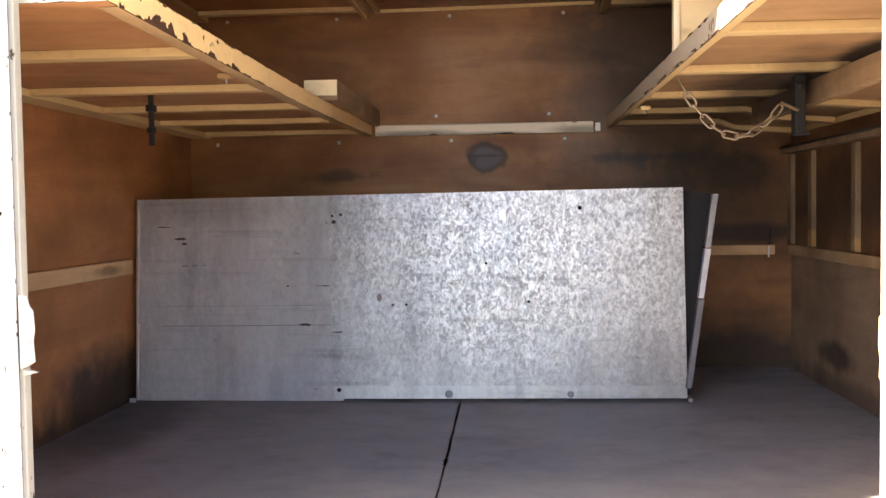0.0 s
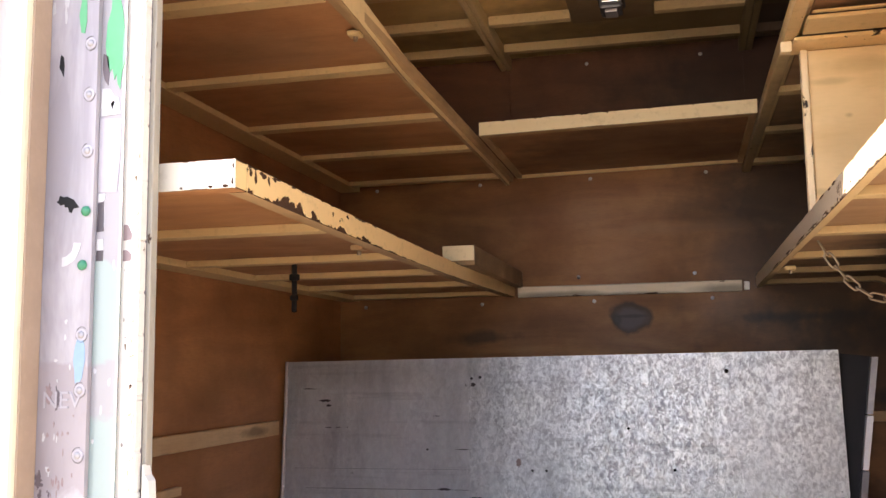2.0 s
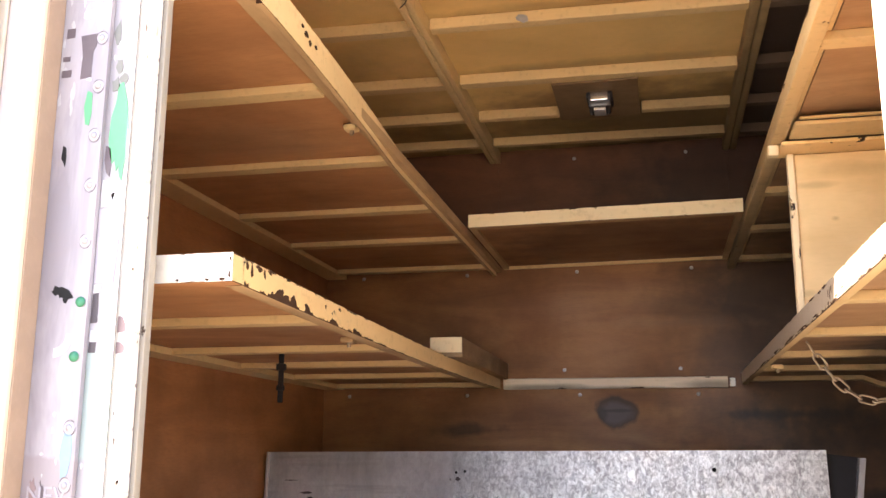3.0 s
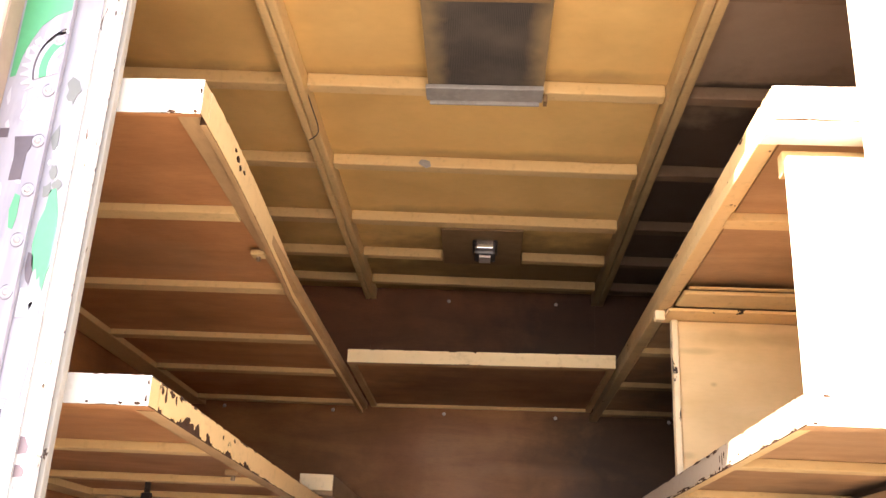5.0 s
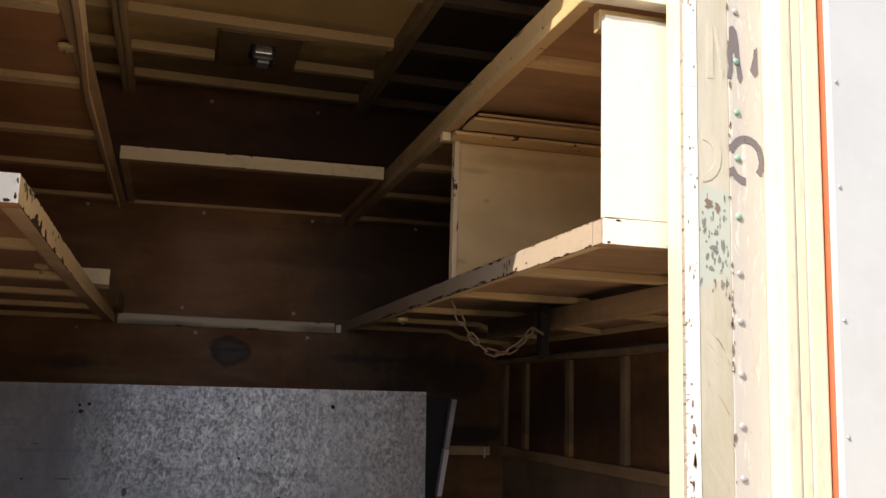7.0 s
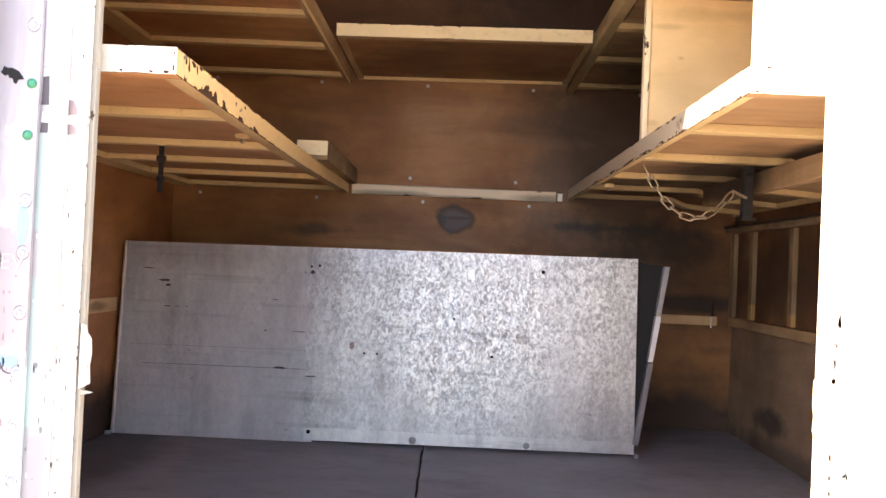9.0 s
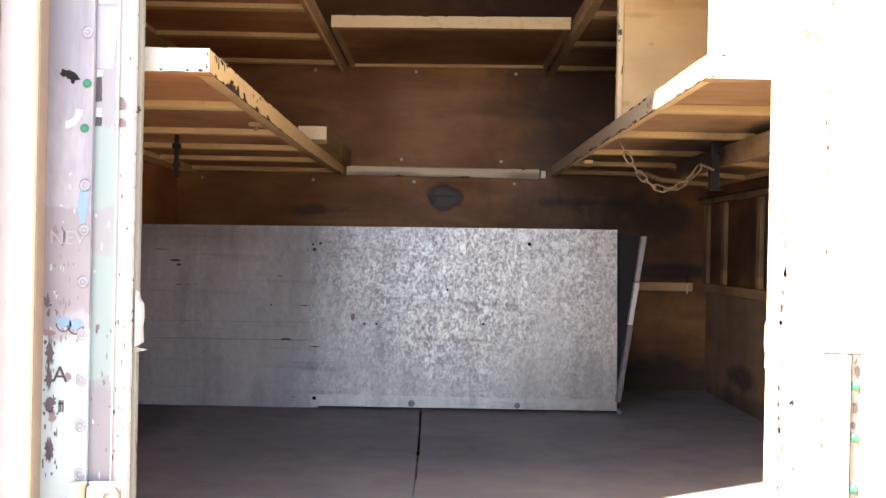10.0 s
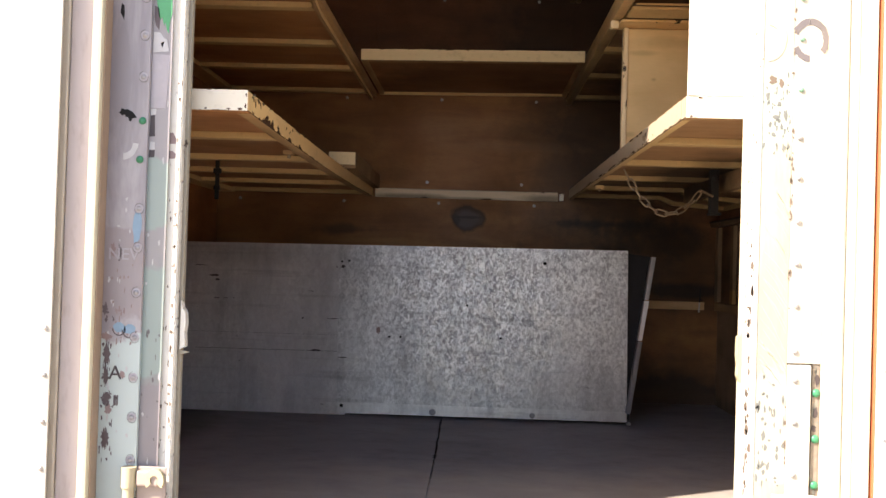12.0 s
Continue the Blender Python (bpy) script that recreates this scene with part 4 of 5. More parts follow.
# small pipe clips below the beams
def clip(x, y, z, material):
    root = thing("pipe_clip", (x, y, z), "small cream wooden clip with a bolt under the shelf beam", "clip", "clips under the shelf beams")
    block = part("block", one((x - 0.016, x + 0.014), (y - 0.016, y + 0.016), (z - 0.012, z), 0.004), material, root)
    smooth(part("bolt", rod(bmesh.new(), (x, y, z - 0.022), (x, y, z - 0.0125), 0.005), M_RUST, block))
    hold(root)


clip(-0.478, 0.76, 1.413, M_SLAT)
clip(-0.492, 0.82, 0.945, M_UNDER)
clip(0.498, 1.67, 0.945, M_SLAT)

# cupboard box on the lower shelf
root = thing("cupboard", (0.7, 0.6, 0.99), "cream plywood cupboard box open to the aisle", "cupboard")
part("front_panel", one((0.477, RIGHT - 0.002), (0.117, 0.133), (1.000, 1.364), 0.002), M_CREAM_LIT, root, "cream-white front panel, weathered")
part("divider", one((0.494, RIGHT - 0.002), (1.060, 1.074), (0.984, 1.374), 0.001), M_PANEL, root, "cream plywood partition with stains")
part("edge_strip", one((0.479, 0.4935), (1.052, 1.080), (1.000, 1.376), 0.002), M_EDGE, root, "chipped cream edge strip")
part("top_plank", one((0.460, RIGHT - 0.034), (0.985, 1.090), (1.3765, 1.3855), 0.003), M_CREAM_WORN, root)
part("top_plank", one((0.476, RIGHT - 0.034), (0.880, 0.980), (1.3860, 1.3955), 0.003), M_SLAT, root)
part("top_plank", one((0.485, RIGHT - 0.034), (0.865, 0.878), (1.3965, 1.4005), 0.001), M_SLAT, root)
part("top_batten", one((0.481, RIGHT - 0.002), (0.150, 0.176), (1.350, 1.3885), 0.003), M_SLAT, root)
part("corner_clip", one((0.4345, 0.4590), (1.022, 1.048), (1.3650, 1.3900), 0.004), M_CREAM, root, "small chipped corner bracket")
hold(root)

# heavy timber hung below the lower shelf
root = thing("timber", (0.88, 1.2, 0.895), "thick dusty timber carried under the lower shelf", "timber")
part("beam", one((0.840, 0.866), (0.20, 1.83), (0.898, 0.9565), 0.004), M_TIMBER, root)
hold(root)
root = thing("hanger", (0.80, 1.2, 0.82), "blackened iron hanger strap holding the timber", "bracket")
strap = part("strap", one((0.788, 0.814), (1.19, 1.225), (0.826, 0.962), 0.003), M_BLACK, root)
part("foot", one((0.785, 0.824), (1.19, 1.225), (0.818, 0.8258), 0.002), M_BLACK, root)
smooth(part("bolt", dome(bmesh.new(), (0.800, 1.187, 0.935), 0.010), M_BLACK, strap))
smooth(part("hook", rod(bmesh.new(), (0.745, 1.150, 0.892), (0.794, 1.188, 0.878), 0.004), M_RUST, strap))
hold(root)
root = thing("hanger", (-0.79, 1.166, 0.82), "blackened iron strap hanging from a shelf slat", "bracket")
part("strap", one((-0.797, -0.783), (1.163, 1.169), (0.822, 0.964), 0.002), M_BLACK, root)
part("knot", one((-0.801, -0.780), (1.159, 1.173), (0.852, 0.868), 0.005), M_BLACK, root)
part("knot", one((-0.803, -0.777), (1.158, 1.174), (0.905, 0.923), 0.005), M_BLACK, root)
hold(root)


# chain under the shelf
def link_mesh():
    bm = bmesh.new()
    n, m, rr, half, rad = 20, 6, 0.0026, 0.011, 0.0085
    rings = []
    for i in range(n):
        a = 2 * math.pi * i / n
        cx = rad * math.cos(a)
        cz = rad * math.sin(a) + (half if math.sin(a) > 1e-6 else -half if math.sin(a) < -1e-6 else 0)
        nrm = Vector((math.cos(a), 0, math.sin(a)))
        rings.append([bm.verts.new(Vector((cx, 0, cz)) + rr * (math.cos(b) * nrm + math.sin(b) * Vector((0, 1, 0)))) for b in (2 * math.pi * j / m for j in range(m))])
    for i in range(n):
        for j in range(m):
            bm.faces.new((rings[i][j], rings[(i + 1) % n][j], rings[(i + 1) % n][(j + 1) % m], rings[i][(j + 1) % m]))
    me = mesh_of("link", bm, M_RUST)
    for p in me.polygons:
        p.use_smooth = True
    return me


def hanging(a, b, low, n=400):
    """Places along a chain from a to b that hangs down to the height low."""
    a, b = Vector(a), Vector(b)
    out = []
    for i in range(n + 1):
        s = i / n
        p = a.lerp(b, s)
        mid = (a.z + b.z) / 2
        p.z -= (mid - low) * 4 * s * (1 - s)
        out.append(p)
    return out


chain = thing("chain", (0.505, 1.12, 0.945), "rusty iron link chain hanging below the shelf", "chain")
me = link_mesh()
pts = hanging((0.503, 1.12, 0.945), (0.749, 1.15, 0.892), 0.815)
step, run, k_link, prev = 0.0325, 0.0, 0, pts[0]
spot = pts[0].copy()
for p in pts[1:]:
    run += (p - prev).length
    if run >= step:
        mid, d = (spot + p) / 2, (p - spot).normalized()
        lk = new("link", me)
        lk.matrix_world = Matrix.Translation(mid) @ d.to_track_quat("Z", "Y").to_matrix().to_4x4() @ pose(0, 0, 0, 0, 0, 90 * (k_link % 2) + 20)
        lk.parent = chain
        k_link, run, spot = k_link + 1, 0.0, p.copy()
    prev = p
hold(chain)

# ---- galvanised sheet leaning in the box ----
root = thing("sheet_metal_panel", (-0.25, 1.88, 0.027), "large mottled galvanised steel duct panel standing on the floor", "metal panel")
TL, TR, BL, BR = (-1.154, 1.968, 0.698), (0.643, 1.890, 0.711), (-1.145, 1.895, 0.030), (0.656, 1.892, 0.030)


def sheet(corners, thick, back=0.0, nx=24, nz=10, wave=0.002, seed=3):
    """A slightly buckled sheet between four corners: lower left, lower right, upper right, upper left."""
    bl, br, tr, tl = (Vector(c) for c in corners)
    bm = bmesh.new()
    grid = []
    for j in range(nz + 1):
        row = []
        for i in range(nx + 1):
            u, v = i / nx, j / nz
            p = bl.lerp(br, u).lerp(tl.lerp(tr, u), v)
            p.y += back + wave * noise.noise(Vector((p.x * 3 + seed, p.z * 4, seed)))
            row.append(bm.verts.new(p))
        grid.append(row)
    for j in range(nz):
        for i in range(nx):
            bm.faces.new((grid[j][i], grid[j][i + 1], grid[j + 1][i + 1], grid[j + 1][i]))
    bmesh.ops.solidify(bm, geom=list(bm.faces), thickness=thick)
    return bm


def on_sheet(u, v):
    return Vector(BL).lerp(Vector(BR), u).lerp(Vector(TL).lerp(Vector(TR), u), v)


U = (-0.487 - BL[0]) / (BR[0] - BL[0])
left_sheet = smooth(part("left_sheet", sheet((BL, on_sheet(U + 0.02, 0), on_sheet(U + 0.02, 1), TL), 0.0012, 0.0045, 16, 10, 0.004), M_GALV_OLD, root, "dull grey galvanised sheet"))
right_sheet = smooth(part("right_sheet", sheet((on_sheet(U, 0.012), on_sheet(1, 0.016), TR, on_sheet(U, 1)), 0.0012, 0.0, 24, 10, 0.003, 8), M_GALV, root, "bright galvanised sheet with large spangle"))
smooth(part("bottom_hem", sheet((on_sheet(U + 0.004, 0.012), on_sheet(0.998, 0.016), on_sheet(0.998, 0.075), on_sheet(U + 0.004, 0.075)), 0.001, -0.003, 24, 2, 0.001), M_HEM, root))
bm = bmesh.new()
for v0, v1 in ((0.0, 0.37), (0.372, 1.0)):
    a, b = on_sheet(0.0015, v0), on_sheet(0.0015, v1)
    rod(bm, a + Vector((0, -0.002, 0.002)), b + Vector((0, -0.002, 0)), 0.0065, 8)
part("left_hem", bm, M_HEM_RUST, root, "folded rust-stained edge")
# Near-black sheet stands where the open duct end lies in shade.
part("end_plate", outline(bmesh.new(), [(0.648, 0.031), (0.668, 0.031), (0.738, 0.690), (0.634, 0.702)], 1.925, 0.0015), M_HOLLOW, root, "near-black sheet in place of the shaded duct inside")
for z0, z1, m in ((0.077, 0.357, M_FLANGE), (0.362, 0.517, M_FLANGE_BRIGHT), (0.522, 0.688, M_FLANGE_MID)):
    f = lambda z: 0.642 + (0.731 - 0.642) * (z - 0.027) / 0.665
    part("end_flange", outline(bmesh.new(), [(f(z0), z0), (f(z0) + 0.016, z0), (f(z1) + 0.018, z1), (f(z1), z1)], 1.868, 0.030), m, root)
part("foot_tab", one((0.658, 0.671), (1.885, 1.93), (0.0285, 0.043), 0.003), M_GALV_DARK, root)
part("corner_tab", one((-1.161, -1.141), (1.866, 1.880), (0.0285, 0.043), 0.003), M_BOLT_WHITE, root)
part("back_sheet", sheet(((-1.13, 1.97, 0.030), (0.64, 1.96, 0.030), (0.62, 1.98, 0.68), (-1.13, 2.03, 0.68)), 0.0012), M_GALV_OLD, root)
for u, v, r, m in ((0.820, 0.915, 0.0065, M_HOLE), (0.378, 0.055, 0.007, M_HOLE), (0.578, 0.035, 0.013, M_GALV_DARK), (0.795, 0.035, 0.011, M_GALV_DARK),
                   (0.480, 0.465, 0.004, M_HOLE), (0.505, 0.465, 0.004, M_HOLE), (0.725, 0.475, 0.004, M_HOLE), (0.651, 0.66, 0.004, M_HOLE), (0.372, 0.90, 0.0045, M_HOLE), (0.388, 0.905, 0.0045, M_HOLE)):
    p = on_sheet(u, v)
    p.y -= 0.0055
    smooth(part("hole" if m is M_HOLE else "dent", dome(bmesh.new(), p, r, (0, -1, 0), 0.12), m, right_sheet))
for i, (u, v, w, h) in enumerate(((0.318, 0.372, 0.018, 0.004), (0.378, 0.335, 0.02, 0.0022), (0.355, 0.56, 0.022, 0.0014), (0.092, 0.665, 0.012, 0.0014), (0.085, 0.80, 0.020, 0.0045), (0.455, 0.50, 0.008, 0.014), (0.375, 0.87, 0.008, 0.006), (0.112, 0.666, 0.009, 0.0013), (0.130, 0.667, 0.006, 0.001), (0.092, 0.775, 0.010, 0.004), (0.287, 0.56, 0.004, 0.003), (0.305, 0.72, 0.010, 0.0012), (0.05, 0.86, 0.03, 0.0014))):
    p = on_sheet(u, v)
    part("scuff", outline(bmesh.new(), ragged(p.x, p.z, w, h, 16, 0.35, i), p.y - 0.006, 0.0012), M_DECAL_BLACK if i != 5 else M_DECAL_PINK, left_sheet if u < U else right_sheet, "dark scuff")
part("seam_line", outline(bmesh.new(), [(-1.06, 0.2755), (-0.30, 0.2780), (-0.30, 0.2791), (-1.06, 0.2766)], on_sheet(0.2, 0.37).y - 0.004, 0.001), M_SEAM, root)
part("seam_line", outline(bmesh.new(), [(-1.10, 0.3405), (-0.42, 0.3420), (-0.42, 0.3428), (-1.10, 0.3413)], on_sheet(0.2, 0.46).y - 0.004, 0.001), M_GALV_DARK, root)
hold(root)

# small hook over the end of the bulkhead batten
root = thing("wall_hook", (1.078, 2.535, 0.455), "thin bent iron hook hung over the bulkhead batten", "hook")
smooth(part("stem", rod(bmesh.new(), (1.076, 2.5365, 0.498), (1.080, 2.5365, 0.562), 0.0030, 8), M_BLACK, root, "blackened stem"))
smooth(part("tip", rod(bmesh.new(), (1.074, 2.5355, 0.452), (1.076, 2.5355, 0.497), 0.0036, 8, 0.0030), M_BOLT, root, "worn bright tip"))
smooth(part("spur", rod(bmesh.new(), (1.076, 2.5365, 0.512), (1.089, 2.5365, 0.507), 0.0026, 8), M_BLACK, root))
hold(root)

# short length of batten left on the side wall
solid("trim_9", one((LEFT + 0.001, LEFT + 0.018), (0.92, 1.25), (0.335, 0.359), 0.003), M_BATTEN, "short broken wooden batten on the plywood wall", "batten", kind="structure")
solid("trim_10", one((0.501, RIGHT), (0.262, 0.288), (1.892, CEIL - 0.001), 0.003), M_SLAT, "cream wooden edge strip on the ceiling", "trim", kind="structure")

# ---- ceiling fittings ----
cu = bpy.data.curves.new("wire", "CURVE")
cu.dimensions, cu.bevel_depth, cu.bevel_resolution = "3D", 0.0016, 2
sp = cu.splines.new("NURBS")
sp.points.add(5)
for q, co in zip(sp.points, ((-0.433, 0.875, 1.874), (-0.429, 0.91, 1.862), (-0.426, 0.96, 1.856), (-0.426, 1.02, 1.856), (-0.437, 1.07, 1.859), (-0.469, 1.11, 1.866))):
    q.co = (*co, 1)
sp.use_endpoint_u = True
cu.materials.append(M_RAIL)
tmp = bpy.data.objects.new("wire", cu)
scene.collection.objects.link(tmp)
bpy.context.view_layer.update()
me = bpy.data.meshes.new_from_object(tmp.evaluated_get(bpy.context.evaluated_depsgraph_get()))
bpy.data.objects.remove(tmp)
tagged(new("ceiling_wire", me), "thin dark wire looped over the ceiling rail", "wire")

root = thing("ceiling_lamp", (0.01, 1.90, 1.87), "small chromed cab lamp on a brown board", "ceiling lamp")
part("board", one((-0.135, 0.142), (1.765, 2.105), (1.873, 1.8805), 0.002), M_BOARD, root, "brown hardboard square, one edge lifted")
part("rim", one((-0.029, 0.057), (1.845, 1.95), (1.850, 1.8725), 0.006), M_BLACK, root)
lamp_body = part("body", one((-0.023, 0.051), (1.838, 1.93), (1.817, 1.865), 0.010), M_GLASS, root, "dark glossy lamp body")
part("front_plate", one((-0.015, 0.043), (1.831, 1.837), (1.836, 1.867), 0.003), M_CHROME, lamp_body, "bright chrome plate")
part("lens", one((-0.005, 0.034), (1.84, 1.90), (1.805, 1.816), 0.003), M_BOLT, lamp_body)
hold(root)


def vent_mesh():
    k = Mat("vent_gauze", 0.75, 0.3)
    v = k.n("ShaderNodeTexVoronoi")
    v.inputs["Scale"].default_value, v.inputs["Randomness"].default_value = 260.0, 0.0
    k.link(k.pos, v.inputs["Vector"])
    dust = k.noise(6, (1, 1, 1), 5)
    c = k.mix(k.ramp(v.outputs["Distance"], 0.25, 0.55), (0.010, 0.009, 0.009, 1), (0.085, 0.075, 0.066, 1))
    for x in (-0.130, 0.150):
        c = k.mix(k.math("MULTIPLY", k.blob((x, 0.66, 1.886), (0.035, 0.3, 0.1), 1.2, 0.5, 14), 0.75), c, (0.36, 0.26, 0.13, 1))
    return k.done(k.mix(k.ramp(dust, 0.45, 0.75, 0.0, 0.5), c, (0.17, 0.145, 0.11, 1)), v.outputs["Distance"], 0.4, 0.001)


root = thing("ceiling_vent", (0.01, 0.64, 1.87), "square dusty gauze vent with bent metal rims", "vent")
part("gauze", one((-0.130, 0.150), (0.458, 0.8455), (1.8835, 1.8885), 0.001), vent_mesh(), root, "dark dusty gauze")
part("rim", one((-0.136, 0.150), (0.820, 0.882), (1.869, 1.8815), 0.003), M_VENT_RIM, root)
part("rim", one((-0.108, 0.143), (0.442, 0.468), (1.871, 1.8815), 0.003), M_BOARD, root, "browned rim")
part("rim_lip", one((-0.128, 0.142), (0.8825, 0.888), (1.861, 1.8815), 0.001), M_VENT_RIM, root)
part("tab", one((0.151, 0.161), (0.860, 0.886), (1.861, 1.8815), 0.002), M_BOARD, root)
hold(root)
solid("paper_scrap", outline(bmesh.new(), ragged(-0.163, 1.892, 0.018, 0.012, 9, 0.3, 4), 1.2932, 0.0018), M_VENT_RIM, "grey scrap stuck to a ceiling rib", "scrap")


# ---- doorway: rear frame of the box ----
ZB, ZT = -0.12, 1.95

def torn_strip(xa, xb, y0, y1, seed, bite=0.004):
    """A full-height strip whose edge at xb has paint and metal bitten away; xa is its straight edge."""
    rnd = random.Random(seed)
    s = 1 if xb > xa else -1
    pts, z = [(xa, ZB)], ZB
    while z < ZT - 0.03:
        n = rnd.uniform(0.007, 0.034)
        pts += [(xb, z), (xb, z + n * 0.7)]
        d = bite * rnd.random() ** 2
        pts += [(xb - s * d, z + n * 0.76), (xb - s * d * rnd.uniform(0.5, 1.0), z + n * 0.93)]
        z += n
    pts += [(xb, z + 0.001), (xb, ZT), (xa, ZT)]
    return outline(bmesh.new(), pts, y0, y1 - y0)


jamb = thing("wall_rear_left", (-0.7, 0.05, ZB), "weathered steel door jamb with flaked paint, bolts and decal remnants", "door jamb", kind="structure")
part("column", one((LEFT - 0.06, -0.5835), (0.0342, 0.080), (ZB, ZT), 0.002), M_RETURN, jamb)
part("column_edge", one((-0.583, -0.567), (0.0446, 0.080), (ZB, ZT), 0.002), M_RETURN, jamb)
part("inner_lip", one((-0.5665, -0.550), (0.064, 0.081), (ZB, ZT), 0.002), M_RETURN, jamb)
part("corner_strip", torn_strip(-0.583, -0.5585, 0.0405, 0.0445, 31, 0.0035), M_WHITE_FLAKE, jamb, "white strip with flaking edges")
part("edge_bead", torn_strip(-0.5665, -0.5560, 0.0447, 0.0600, 32, 0.002), M_WHITE_FLAKE, jamb)
part("groove", one((-0.5662, -0.5570), (0.0601, 0.0639), (ZB, ZT)), M_SMUDGE, jamb)
part("side_plate", one((-0.6305, -0.5795), (0.033, 0.0335), (ZB, ZT), 0.001), M_LJ_GREY, jamb, "grey-green plate")
part("face_plate", one((-0.7030, -0.6205), (0.023, 0.0325), (ZB, ZT), 0.001), M_LJ_PLATE, jamb, "lilac-grey plate with decal remnants")
# Post's shaded side, its darker tone put into a tan strip.
bm = one((-0.7030, -0.6935), (-0.024, 0.0225), (ZB, ZT), 0.0015)
for v in bm.verts:
    v.co.x -= 0.0055 * (v.co.y + 0.024) / 0.0465
part("gasket", bm, M_TAN, jamb, "tan strip along the post's shaded side")
part("post", one((-0.7165, -0.6965), (-0.038, 0.0020), (ZB, ZT), 0.007), M_POST_PALE, jamb, "pale cream rounded post")
part("post", one((-0.763, -0.7170), (-0.024, 0.0315), (ZB, ZT), 0.003), M_POST_LILAC, jamb)
part("post", one((-0.780, -0.7645), (-0.027, 0.0315), (ZB, ZT), 0.004), M_POST_BEIGE, jamb)
part("skin", one((LEFT - 0.06, -0.7805), (-0.053, 0.0315), (ZB, ZT), 0.002), M_WHITE, jamb, "white painted rear skin")
part("skin_edge", one((LEFT - 0.06, -0.766), (-0.058, -0.0535), (ZB, ZT), 0.0015), M_WHITE, jamb, "white folded edge of the skin")


def bolts(xs_z, y, material, r, parent, name="bolt", washer=None):
    for x, z in xs_z:
        if washer:
            smooth(part("washer", rod(bmesh.new(), (x, y - 0.0014, z), (x, y + 0.001, z), r * 1.55, 16), washer, parent))
            part("washer_rim", arc_piece(bmesh.new(), x, z, r * 1.56, r * 1.70, 20 + 900 * z % 90, 330 + 700 * z % 60, y - 0.0008, 0.0008, 20, 0.03, int(z * 1000)), M_LETTER, parent, "thin dark ring round the washer")
        smooth(part(name, dome(bmesh.new(), (x, y - 0.0015, z), r, (0, -1, 0), 0.6, 10), material, parent))


bolts([(-0.632, z) for z in (1.48, 1.394, 1.310, 1.232, 1.155, 1.078, 0.994, 0.728, 0.650, 0.56, 0.47, 0.39, 0.31, 0.225)], 0.023, M_BOLT_WHITE, 0.0056, jamb, washer=M_GHOST)
bolts([(-0.631, 0.905), (-0.634, 0.827)], 0.023, M_GREEN_BOLT, 0.0078, jamb, "green_bolt")
bolts([(-0.777, z) for z in (0.49, 0.40, 0.31, 0.22)], -0.058, M_BOLT, 0.005, jamb, "rivet")
# decal remnants on the jamb
Y1, Y2 = 0.0222, 0.0321
part("tear", outline(bmesh.new(), [(-0.680, 0.921), (-0.677, 0.923), (-0.675, 0.930), (-0.668, 0.927), (-0.663, 0.928), (-0.652, 0.923), (-0.643, 0.911), (-0.652, 0.910), (-0.655, 0.903), (-0.659, 0.905), (-0.661, 0.912), (-0.666, 0.912), (-0.668, 0.917), (-0.673, 0.915)], Y1, 0.001), M_HOLE, jamb, "black tear in the plate")
part("decal", arc_piece(bmesh.new(), -0.668, 0.862, 0.019, 0.030, -90, -5, Y1, 0.001, 10, 0.05, 2), M_DECAL_WHITE, jamb, "white curved decal remnant")
for pts, m, words in (([(-0.6195, 0.875), (-0.6185, 0.917), (-0.610, 0.919), (-0.6085, 0.876)], M_DECAL_BLACK, "black decal strip"), ([(-0.6195, 0.833), (-0.6185, 0.848), (-0.608, 0.848), (-0.6085, 0.833)], M_DECAL_BLACK, "black decal strip"),
                      ([(-0.6185, 0.849), (-0.6180, 0.865), (-0.6085, 0.864), (-0.6075, 0.849)], M_DECAL_WHITE, "white decal strip"), ([(-0.6185, 0.919), (-0.618, 0.931), (-0.607, 0.931), (-0.6085, 0.920)], M_DECAL_WHITE, "white decal strip"),
                      ([(-0.6190, 0.934), (-0.6195, 1.043), (-0.5840, 1.041), (-0.5850, 0.985), (-0.5890, 0.932)], M_GHOST, "lilac-grey patch of old film"), ([(-0.617, 1.141), (-0.609, 1.136), (-0.606, 1.115), (-0.608, 1.092), (-0.614, 1.100), (-0.618, 1.118)], M_SMUDGE, "dark streak"),
                      ([(-0.603, 1.064), (-0.599, 1.068), (-0.596, 1.066), (-0.598, 1.061), (-0.600, 1.054), (-0.601, 1.060)], M_LETTER, "dark streak"), ([(-0.618, 1.046), (-0.618, 1.088), (-0.604, 1.086), (-0.597, 1.075), (-0.590, 1.072), (-0.586, 1.048)], M_DECAL_WHITE, "white patch of old film")):
    part("decal", outline(bmesh.new(), pts, Y2, 0.0008), m, jamb, words)
for z0, z1 in ((0.862, 0.885), (0.832, 0.848)):
    part("decal", outline(bmesh.new(), [(-0.5805, z0), (-0.568, z0 + 0.001), (-0.567, z0 + 0.010), (-0.574, z1), (-0.5805, z1)], 0.0398, 0.0007), M_DECAL_PINK, jamb, "faded pinkish decal patch")
part("decal", outline(bmesh.new(), ragged(-0.635, 0.69, 0.009, 0.034, 14, 0.2, 5), Y1, 0.0009), M_DECAL_BLUE, jamb, "pale blue tape")
